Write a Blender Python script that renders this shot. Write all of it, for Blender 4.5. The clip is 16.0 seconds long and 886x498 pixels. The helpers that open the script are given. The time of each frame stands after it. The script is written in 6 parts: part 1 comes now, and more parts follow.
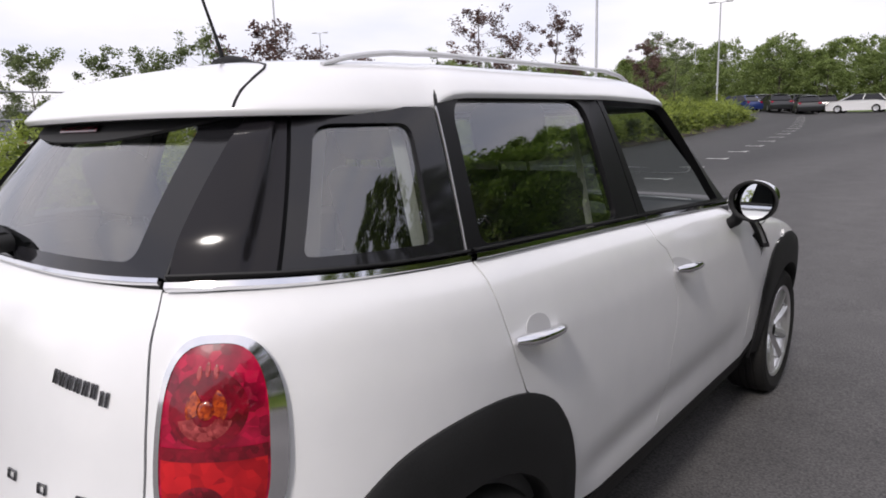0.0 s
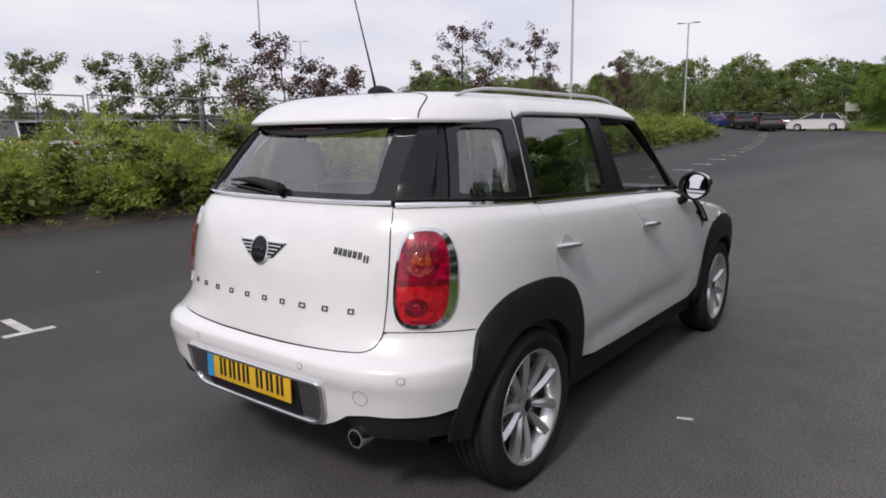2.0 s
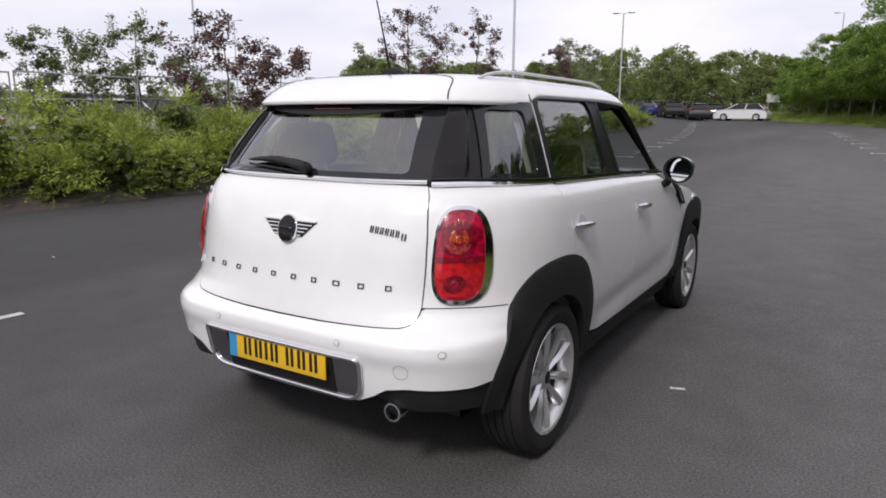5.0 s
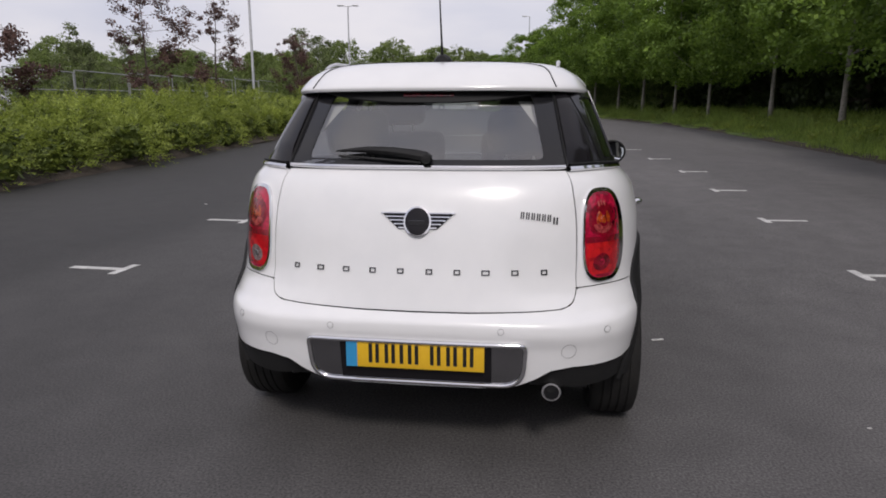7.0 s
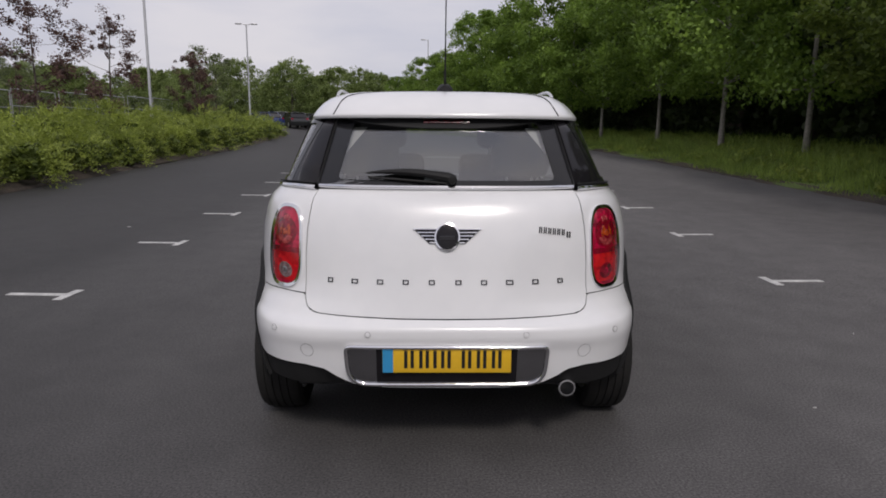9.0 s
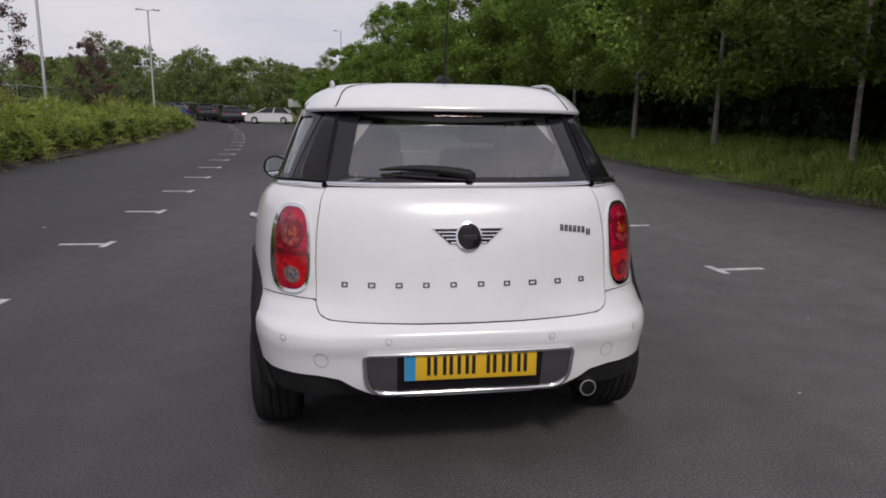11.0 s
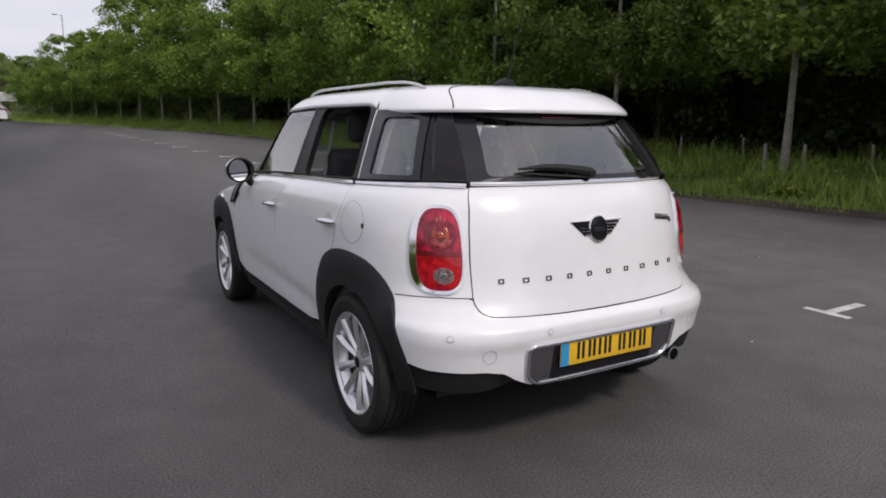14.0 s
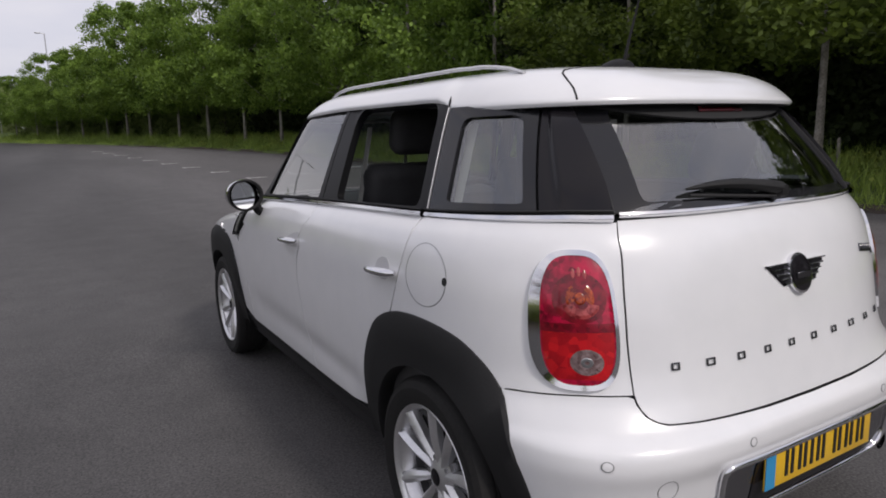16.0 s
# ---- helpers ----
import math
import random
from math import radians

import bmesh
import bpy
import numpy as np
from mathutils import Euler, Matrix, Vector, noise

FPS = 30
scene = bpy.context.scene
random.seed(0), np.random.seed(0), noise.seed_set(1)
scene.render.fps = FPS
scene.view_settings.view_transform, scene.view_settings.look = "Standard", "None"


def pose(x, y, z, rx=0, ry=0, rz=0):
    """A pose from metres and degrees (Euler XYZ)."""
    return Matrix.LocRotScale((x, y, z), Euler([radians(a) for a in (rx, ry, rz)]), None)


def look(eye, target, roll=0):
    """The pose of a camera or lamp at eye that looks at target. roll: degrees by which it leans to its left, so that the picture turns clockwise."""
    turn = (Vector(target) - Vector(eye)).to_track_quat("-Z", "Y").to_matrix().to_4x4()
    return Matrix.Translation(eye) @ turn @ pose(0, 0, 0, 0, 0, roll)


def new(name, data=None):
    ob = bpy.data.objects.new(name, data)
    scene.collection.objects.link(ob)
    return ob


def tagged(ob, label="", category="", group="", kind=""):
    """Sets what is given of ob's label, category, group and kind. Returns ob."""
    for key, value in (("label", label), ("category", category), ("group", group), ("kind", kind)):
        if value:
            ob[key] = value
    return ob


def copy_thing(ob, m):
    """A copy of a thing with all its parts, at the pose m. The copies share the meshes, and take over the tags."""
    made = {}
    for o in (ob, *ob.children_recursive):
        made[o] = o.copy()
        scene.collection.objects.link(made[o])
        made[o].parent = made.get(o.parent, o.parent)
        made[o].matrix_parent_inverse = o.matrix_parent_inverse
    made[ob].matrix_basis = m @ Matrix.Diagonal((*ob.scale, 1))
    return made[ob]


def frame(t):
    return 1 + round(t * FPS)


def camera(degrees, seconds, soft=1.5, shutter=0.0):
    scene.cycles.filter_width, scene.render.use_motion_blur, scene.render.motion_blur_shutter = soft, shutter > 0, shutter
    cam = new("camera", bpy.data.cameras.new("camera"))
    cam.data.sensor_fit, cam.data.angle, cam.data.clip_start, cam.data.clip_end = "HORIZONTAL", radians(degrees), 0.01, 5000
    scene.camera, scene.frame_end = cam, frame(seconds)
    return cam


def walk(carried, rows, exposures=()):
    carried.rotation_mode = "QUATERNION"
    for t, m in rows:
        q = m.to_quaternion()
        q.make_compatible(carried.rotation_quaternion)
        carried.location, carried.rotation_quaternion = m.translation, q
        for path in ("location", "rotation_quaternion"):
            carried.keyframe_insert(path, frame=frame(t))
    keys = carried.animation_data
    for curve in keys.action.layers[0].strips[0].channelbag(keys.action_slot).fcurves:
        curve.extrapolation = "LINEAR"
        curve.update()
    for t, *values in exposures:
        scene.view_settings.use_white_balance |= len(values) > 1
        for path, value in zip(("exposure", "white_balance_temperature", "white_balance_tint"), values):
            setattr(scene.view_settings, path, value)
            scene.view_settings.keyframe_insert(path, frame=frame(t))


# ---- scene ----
cam = camera(67.9, 16.0, 1.8)
PATH = [
    (0, (1.644, -0.979, 1.406), (0.381, 0.528, 1.037), -1.8),
    (0.5, (1.812, -1.373, 1.382), (0.528, 0.124, 1.052), -1.0),
    (1, (1.921, -1.707, 1.396), (0.672, -0.178, 1.075), -0.6),
    (1.5, (1.974, -2.013, 1.398), (0.797, -0.437, 1.035), -0.6),
    (2, (2.101, -2.177, 1.389), (0.903, -0.613, 1.047), -0.6),
    (2.5, (2.143, -2.265, 1.388), (0.939, -0.711, 1.021), -1.1),
    (3, (2.145, -2.292, 1.389), (0.953, -0.724, 1.044), -0.8),
    (3.5, (2.142, -2.297, 1.385), (0.952, -0.729, 1.031), -0.8),
    (4, (2.141, -2.290, 1.384), (0.950, -0.724, 1.023), -0.9),
    (4.2, (2.137, -2.291, 1.381), (0.946, -0.727, 1.013), -0.7),
    (6.5, (0.733, -2.926, 1.370), (0.307, -1.013, 0.968), 0.6),
    (7, (0.420, -2.973, 1.359), (0.154, -1.034, 0.949), -0.1),
    (7.5, (0.158, -2.968, 1.381), (0.055, -1.019, 0.942), -0.8),
    (8, (-0.004, -3.085, 1.387), (-0.015, -1.126, 0.983), -0.8),
    (8.5, (-0.063, -3.190, 1.379), (-0.052, -1.224, 1.017), 0.1),
    (9, (-0.068, -3.237, 1.378), (-0.030, -1.269, 1.028), 0.4),
    (9.2, (-0.061, -3.243, 1.373), (-0.020, -1.276, 1.018), 0.8),
    (11.3, (-0.678, -3.062, 1.381), (-0.276, -1.137, 1.014), 0.6),
    (11.5, (-0.833, -3.067, 1.368), (-0.352, -1.152, 1.044), 0.6),
    (12, (-1.181, -3.009, 1.386), (-0.557, -1.137, 1.058), 1.2),
    (12.5, (-1.474, -2.843, 1.377), (-0.712, -1.026, 1.033), -0.5),
    (13, (-1.753, -2.720, 1.378), (-0.837, -0.981, 1.008), 0.2),
    (13.5, (-1.923, -2.669, 1.385), (-0.946, -0.965, 1.012), 0.1),
    (14, (-1.959, -2.653, 1.379), (-0.966, -0.956, 1.011), 0.6),
    (14.5, (-1.974, -2.634, 1.375), (-0.981, -0.936, 1.016), 0.7),
    (15, (-1.955, -2.446, 1.358), (-0.981, -0.743, 0.968), 0.0),
    (15.5, (-1.869, -2.083, 1.392), (-0.922, -0.368, 0.991), -0.5),
    (16, (-1.788, -1.642, 1.372), (-0.777, 0.048, 1.023), -1.4),
]
walk(cam, [(t, look(eye, target, roll)) for t, eye, target, roll in PATH], exposures=[(0, 0.64, 6600, 13), (0.5, 0.2, 6600, 13), (1.0, 0.24, 6600, 13), (1.5, 0.18, 6600, 13), (2.0, 0.32, 6600, 13), (3.0, 0.49, 6600, 13), (4.2, 0.51, 6600, 13), (6.3, 0.34, 6600, 13), (7.0, 0.15, 6600, 13), (9.2, -0.04, 6600, 13), (11.5, 0.0, 6600, 13), (12.5, 0.08, 6600, 13), (13.5, 0.28, 6600, 13), (14.5, 0.32, 6600, 13), (16, 0.18, 6600, 13)])

# ---------- sky and sun ----------
world = bpy.data.worlds.new("overcast_sky")
scene.world = world
world.use_nodes = True
wn, wl = world.node_tree.nodes, world.node_tree.links
wn.clear()
w_out = wn.new("ShaderNodeOutputWorld")
w_bg = wn.new("ShaderNodeBackground")
w_sky = wn.new("ShaderNodeTexSky")
w_sky.sky_type, w_sky.sun_disc = "NISHITA", False
w_sky.sun_elevation, w_sky.sun_rotation = radians(44), radians(170)
w_sky.dust_density, w_sky.ozone_density = 3.0, 2.0
w_co = wn.new("ShaderNodeTexCoord")
w_map = wn.new("ShaderNodeMapping")
w_map.inputs["Scale"].default_value = (1.2, 1.2, 4.0)
w_noise = wn.new("ShaderNodeTexNoise")
w_noise.inputs["Scale"].default_value, w_noise.inputs["Detail"].default_value = 1.7, 7
w_ramp = wn.new("ShaderNodeValToRGB")
w_ramp.color_ramp.elements[0].position, w_ramp.color_ramp.elements[0].color = 0.34, (6.6, 6.9, 8.3, 1)
w_ramp.color_ramp.elements[1].position, w_ramp.color_ramp.elements[1].color = 0.64, (9.5, 9.3, 9.8, 1)
w_mix = wn.new("ShaderNodeMix")
w_mix.data_type = "RGBA"
w_mix.inputs["Factor"].default_value = 0.86
wl.new(w_co.outputs["Generated"], w_map.inputs["Vector"])
wl.new(w_map.outputs["Vector"], w_noise.inputs["Vector"])
wl.new(w_noise.outputs["Fac"], w_ramp.inputs["Fac"])
wl.new(w_sky.outputs["Color"], w_mix.inputs["A"])
wl.new(w_ramp.outputs["Color"], w_mix.inputs["B"])
wl.new(w_mix.outputs["Result"], w_bg.inputs["Color"])
w_bg.inputs["Strength"].default_value = 0.082
wl.new(w_bg.outputs["Background"], w_out.inputs["Surface"])

sun = new("sun", bpy.data.lights.new("sun", "SUN"))
sun.data.energy, sun.data.angle, sun.data.color = 1.4, radians(9), (1.0, 0.96, 0.91)
sun.matrix_world = look((3.0, -17, 16.8), (0, 0, 0))


# ---------- materials ----------
def base_material(name, colour, rough=0.5, metal=0.0, coat=0.0, spec=0.5):
    m = bpy.data.materials.new(name)
    m.use_nodes = True
    b = m.node_tree.nodes["Principled BSDF"]
    b.inputs["Base Color"].default_value = (*colour, 1)
    b.inputs["Roughness"].default_value, b.inputs["Metallic"].default_value = rough, metal
    b.inputs["Coat Weight"].default_value, b.inputs["Specular IOR Level"].default_value = coat, spec
    b.inputs["Coat Roughness"].default_value = 0.03
    return m


def varied(m, c0, c1, scale=5.0, fine=60.0, bump=0.0, rough=None, low=0.35, high=0.7, distance=0.01):
    """Colour between c0 and c1 by a coarse and a fine noise, relief by the fine one."""
    n, l = m.node_tree.nodes, m.node_tree.links
    b = n["Principled BSDF"]
    co = n.new("ShaderNodeTexCoord")
    a, f = n.new("ShaderNodeTexNoise"), n.new("ShaderNodeTexNoise")
    a.inputs["Scale"].default_value, a.inputs["Detail"].default_value = scale, 6
    f.inputs["Scale"].default_value, f.inputs["Detail"].default_value = fine, 5
    add = n.new("ShaderNodeMath")
    add.operation, add.inputs[1].default_value = "MULTIPLY_ADD", 0.5
    half = n.new("ShaderNodeMath")
    half.operation, half.inputs[1].default_value = "MULTIPLY", 0.5
    ramp = n.new("ShaderNodeValToRGB")
    ramp.color_ramp.elements[0].position, ramp.color_ramp.elements[0].color = low, (*c0, 1)
    ramp.color_ramp.elements[1].position, ramp.color_ramp.elements[1].color = high, (*c1, 1)
    for t in (a, f):
        l.new(co.outputs["Object"], t.inputs["Vector"])
    l.new(f.outputs["Fac"], half.inputs[0])
    l.new(a.outputs["Fac"], add.inputs[0])
    l.new(half.outputs[0], add.inputs[2])
    l.new(add.outputs[0], ramp.inputs["Fac"])
    l.new(ramp.outputs["Color"], b.inputs["Base Color"])
    if bump:
        bp = n.new("ShaderNodeBump")
        bp.inputs["Strength"].default_value, bp.inputs["Distance"].default_value = bump, distance
        l.new(f.outputs["Fac"], bp.inputs["Height"])
        l.new(bp.outputs["Normal"], b.inputs["Normal"])
    if rough:
        mr = n.new("ShaderNodeMapRange")
        mr.inputs["To Min"].default_value, mr.inputs["To Max"].default_value = rough
        l.new(a.outputs["Fac"], mr.inputs["Value"])
        l.new(mr.outputs["Result"], b.inputs["Roughness"])
    return m


def asphalt_material():
    """Worn asphalt: dark binder, pale stone grains, faint streaks, and uneven light painted in as a brightening from
    left to right.
    """
    m = base_material("asphalt", (0.05, 0.05, 0.053), 0.76, 0, 0, 0.5)
    n, l = m.node_tree.nodes, m.node_tree.links
    b = n["Principled BSDF"]
    co = n.new("ShaderNodeTexCoord")
    big, mid, fine = (n.new("ShaderNodeTexNoise") for _ in range(3))
    vor = n.new("ShaderNodeTexVoronoi")
    stretch = n.new("ShaderNodeMapping")
    stretch.inputs["Scale"].default_value = (1.0, 0.22, 1.0)
    l.new(co.outputs["Object"], stretch.inputs["Vector"])
    for t, s, d in ((big, 0.35, 5), (mid, 3.0, 6), (fine, 95.0, 4)):
        t.inputs["Scale"].default_value, t.inputs["Detail"].default_value = s, d
    l.new(stretch.outputs["Vector"], big.inputs["Vector"])
    l.new(co.outputs["Object"], mid.inputs["Vector"])
    l.new(co.outputs["Object"], fine.inputs["Vector"])
    vor.inputs["Scale"].default_value = 190
    l.new(co.outputs["Object"], vor.inputs["Vector"])
    r1 = n.new("ShaderNodeValToRGB")
    r1.color_ramp.elements[0].position, r1.color_ramp.elements[0].color = 0.3, (0.0565, 0.0535, 0.0535, 1)
    r1.color_ramp.elements[1].position, r1.color_ramp.elements[1].color = 0.72, (0.088, 0.084, 0.0835, 1)
    l.new(big.outputs["Fac"], r1.inputs["Fac"])
    r2 = n.new("ShaderNodeMapRange")
    r2.inputs["From Min"].default_value, r2.inputs["From Max"].default_value = 0.3, 0.7
    r2.inputs["To Min"].default_value, r2.inputs["To Max"].default_value = 0.87, 1.13
    l.new(mid.outputs["Fac"], r2.inputs["Value"])
    r3 = n.new("ShaderNodeMapRange")
    r3.inputs["From Min"].default_value, r3.inputs["From Max"].default_value = 0.3, 0.75
    r3.inputs["To Min"].default_value, r3.inputs["To Max"].default_value = 0.45, 1.70
    l.new(fine.outputs["Fac"], r3.inputs["Value"])
    m1, m2 = n.new("ShaderNodeVectorMath"), n.new("ShaderNodeVectorMath")
    m1.operation = m2.operation = "SCALE"
    l.new(r1.outputs["Color"], m1.inputs[0])
    l.new(r2.outputs["Result"], m1.inputs["Scale"])
    l.new(m1.outputs[0], m2.inputs[0])
    l.new(r3.outputs["Result"], m2.inputs["Scale"])
    # Darker left, brighter right, with drift: uneven light put into the colour.
    axes, light_ramp, m3 = n.new("ShaderNodeSeparateXYZ"), n.new("ShaderNodeMapRange"), n.new("ShaderNodeVectorMath")
    light_ramp.inputs["From Min"].default_value, light_ramp.inputs["From Max"].default_value = -4.0, 2.5
    light_ramp.inputs["To Min"].default_value, light_ramp.inputs["To Max"].default_value = 0.45, 1.46
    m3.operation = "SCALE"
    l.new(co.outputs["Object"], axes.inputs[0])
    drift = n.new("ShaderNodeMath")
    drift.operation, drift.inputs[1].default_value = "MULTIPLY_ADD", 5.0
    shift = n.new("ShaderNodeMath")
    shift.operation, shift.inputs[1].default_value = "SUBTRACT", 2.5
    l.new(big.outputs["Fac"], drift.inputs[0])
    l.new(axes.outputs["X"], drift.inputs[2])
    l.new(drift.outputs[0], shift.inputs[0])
    l.new(shift.outputs[0], light_ramp.inputs["Value"])
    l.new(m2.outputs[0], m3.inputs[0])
    l.new(light_ramp.outputs["Result"], m3.inputs["Scale"])
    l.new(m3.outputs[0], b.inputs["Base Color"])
    bp = n.new("ShaderNodeBump")
    bp.inputs["Strength"].default_value, bp.inputs["Distance"].default_value = 0.22, 0.003
    l.new(vor.outputs["Distance"], bp.inputs["Height"])
    l.new(bp.outputs["Normal"], b.inputs["Normal"])
    return m


def leaf_material(name, c0, c1, trans=0.35):
    """Leaves: each its own tone, lit through from behind."""
    m = bpy.data.materials.new(name)
    m.use_nodes = True
    n, l = m.node_tree.nodes, m.node_tree.links
    b, out = n["Principled BSDF"], n["Material Output"]
    geo, ramp = n.new("ShaderNodeNewGeometry"), n.new("ShaderNodeValToRGB")
    ramp.color_ramp.elements[0].color, ramp.color_ramp.elements[1].color = (*c0, 1), (*c1, 1)
    co, tone = n.new("ShaderNodeTexCoord"), n.new("ShaderNodeTexNoise")
    tone.inputs["Scale"].default_value, tone.inputs["Detail"].default_value = 0.9, 3
    l.new(co.outputs["Object"], tone.inputs["Vector"])
    add = n.new("ShaderNodeMath")
    add.operation, add.inputs[1].default_value = "MULTIPLY_ADD", 0.55
    sub = n.new("ShaderNodeMath")
    sub.operation, sub.inputs[1].default_value = "MULTIPLY_ADD", 1.5
    sub.inputs[2].default_value = -0.52
    l.new(tone.outputs["Fac"], sub.inputs[0])
    l.new(geo.outputs["Random Per Island"], add.inputs[0])
    l.new(sub.outputs[0], add.inputs[2])
    l.new(add.outputs[0], ramp.inputs["Fac"])
    l.new(ramp.outputs["Color"], b.inputs["Base Color"])
    b.inputs["Roughness"].default_value = 0.6
    tr, mix = n.new("ShaderNodeBsdfTranslucent"), n.new("ShaderNodeMixShader")
    mix.inputs[0].default_value = trans
    l.new(ramp.outputs["Color"], tr.inputs["Color"])
    l.new(b.outputs[0], mix.inputs[1])
    l.new(tr.outputs[0], mix.inputs[2])
    l.new(mix.outputs[0], out.inputs["Surface"])
    return m


def glass_material(name, tint, facing=0.2):
    """Thin car glass: tinted straight-through light and a clear mirror gloss that grows towards a grazing view."""
    m = bpy.data.materials.new(name)
    m.use_nodes = True
    n, l = m.node_tree.nodes, m.node_tree.links
    n.remove(n["Principled BSDF"])
    tr, gl, lw, power, rise, mix = (n.new(k) for k in ("ShaderNodeBsdfTransparent", "ShaderNodeBsdfGlossy", "ShaderNodeLayerWeight", "ShaderNodeMath", "ShaderNodeMath", "ShaderNodeMixShader"))
    tr.inputs["Color"].default_value = (*tint, 1)
    gl.inputs["Roughness"].default_value = 0.015
    lw.inputs["Blend"].default_value = 0.5
    power.operation, power.inputs[1].default_value = "POWER", 4.0
    rise.operation, rise.inputs[1].default_value, rise.inputs[2].default_value = "MULTIPLY_ADD", 1 - facing, facing
    l.new(lw.outputs["Facing"], power.inputs[0])
    l.new(power.outputs[0], rise.inputs[0])
    l.new(rise.outputs[0], mix.inputs[0])
    l.new(tr.outputs[0], mix.inputs[1])
    l.new(gl.outputs[0], mix.inputs[2])
    l.new(mix.outputs[0], n["Material Output"].inputs["Surface"])
    return m


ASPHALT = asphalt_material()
PAINT = varied(base_material("white_paint", (0.8, 0.8, 0.8), 0.28, 0.0, 0.9), (0.76, 0.765, 0.775), (0.82, 0.82, 0.825), 1.2, 9.0)
PAINT.node_tree.nodes["Principled BSDF"].inputs["Coat Roughness"].default_value = 0.12
# Black for shut lines, and for shade painted under the spoiler and behind spokes.
GAP = base_material("gap_and_shade_black", (0.012, 0.012, 0.013), 0.7)
PLASTIC = varied(base_material("black_plastic", (0.012, 0.012, 0.0125), 0.6, 0, 0, 0.3), (0.009, 0.009, 0.0095), (0.018, 0.018, 0.0185), 6, 260, 0.15, (0.55, 0.7), distance=0.002)
GLOSS_BLACK = base_material("gloss_black", (0.012, 0.011, 0.013), 0.12, 0, 0.0, 0.26)
DISH = base_material("painted_dish_shade", (0.5, 0.5, 0.51), 0.4)
FRIT = base_material("black_glass_border", (0.014, 0.014, 0.016), 0.06, 0, 0.0, 0.45)
CHROME = base_material("chrome", (0.78, 0.78, 0.8), 0.08, 1.0)
DARK_CHROME = base_material("dark_satin_chrome", (0.13, 0.13, 0.138), 0.25, 1.0)
PANEL_SILVER = base_material("dark_satin_metal_panel", (0.34, 0.34, 0.355), 0.16, 1.0)
SILVER = varied(base_material("silver_alloy", (0.6, 0.6, 0.62), 0.3, 0.85), (0.68, 0.68, 0.69), (0.78, 0.78, 0.79), 9, 60, 0, (0.26, 0.38))
RAIL_BRIGHT = base_material("bright_satin_silver", (0.62, 0.62, 0.63), 0.38, 0.55)
RAIL = base_material("satin_silver", (0.42, 0.42, 0.43), 0.33, 0.9)
RUBBER = varied(base_material("tyre_rubber", (0.014, 0.014, 0.014), 0.75, 0, 0, 0.3), (0.010, 0.010, 0.010), (0.021, 0.020, 0.019), 7, 90, 0.2, (0.65, 0.85), distance=0.003)
GLASS = glass_material("car_glass", (0.58, 0.63, 0.61), 0.22)
REAR_GLASS = glass_material("rear_glass", (0.70, 0.73, 0.73), 0.24)
FRAME_BLACK = base_material("satin_black_frame", (0.009, 0.009, 0.010), 0.42, 0, 0.0, 0.15)


def lens_material(name, c0, c1, scale):
    """Moulded lamp plastic: cells of deep and bright tone paint a faceted reflector's reflections into the colour,
    under a clear gloss.
    """
    m = base_material(name, c0, 0.25, 0, 0.8, 0.3)
    n, l = m.node_tree.nodes, m.node_tree.links
    b = n["Principled BSDF"]
    co, v, w, ramp, add, bp = (n.new(k) for k in ("ShaderNodeTexCoord", "ShaderNodeTexVoronoi", "ShaderNodeTexNoise", "ShaderNodeValToRGB", "ShaderNodeMath", "ShaderNodeBump"))
    v.inputs["Scale"].default_value, w.inputs["Scale"].default_value, w.inputs["Detail"].default_value = scale * 3.2, scale, 3
    sep = n.new("ShaderNodeSeparateXYZ")
    add.operation, add.inputs[1].default_value = "MULTIPLY_ADD", 0.42
    ramp.color_ramp.elements[0].position, ramp.color_ramp.elements[0].color = 0.42, (*c0, 1)
    ramp.color_ramp.elements[1].position, ramp.color_ramp.elements[1].color = 0.95, (*c1, 1)
    for t in (v, w):
        l.new(co.outputs["Object"], t.inputs["Vector"])
    l.new(v.outputs["Color"], sep.inputs[0])
    l.new(sep.outputs["X"], add.inputs[0])
    l.new(w.outputs["Fac"], add.inputs[2])
    l.new(add.outputs[0], ramp.inputs["Fac"])
    l.new(ramp.outputs["Color"], b.inputs["Base Color"])
    bp.inputs["Strength"].default_value, bp.inputs["Distance"].default_value = 0.10, 0.003
    l.new(v.outputs["Distance"], bp.inputs["Height"])
    l.new(bp.outputs["Normal"], b.inputs["Normal"])
    return m


RED_LENS = lens_material("red_lens", (0.13, 0.001, 0.012), (0.50, 0.004, 0.045), 20)
RED_BRIGHT = lens_material("bright_red_lens", (0.30, 0.002, 0.008), (0.60, 0.009, 0.014), 14)
# Darker copy of the red lens: spoiler shade put into the colour.
RED_SHADE = lens_material("shaded_brake_lens", (0.02, 0.001, 0.003), (0.08, 0.003, 0.008), 26)
RED_DARK = lens_material("dark_red_lens", (0.09, 0.001, 0.006), (0.25, 0.002, 0.016), 26)
PINK_LENS = lens_material("clear_pink_lens", (0.15, 0.006, 0.010), (0.46, 0.075, 0.075), 45)
AMBER = lens_material("amber_lens", (0.12, 0.003, 0.006), (0.50, 0.075, 0.010), 60)
CLEAR_LENS = lens_material("clear_lens", (0.07, 0.03, 0.03), (0.27, 0.20, 0.20), 40)
PLATE_YELLOW = varied(base_material("plate_yellow", (0.75, 0.45, 0.02), 0.35, 0, 0.3), (0.74, 0.44, 0.015), (0.80, 0.49, 0.03), 8, 60)
PLATE_BLUE = base_material("plate_blue", (0.03, 0.28, 0.55), 0.35, 0, 0.3)
PLATE_INK = base_material("plate_ink", (0.012, 0.012, 0.012), 0.4)
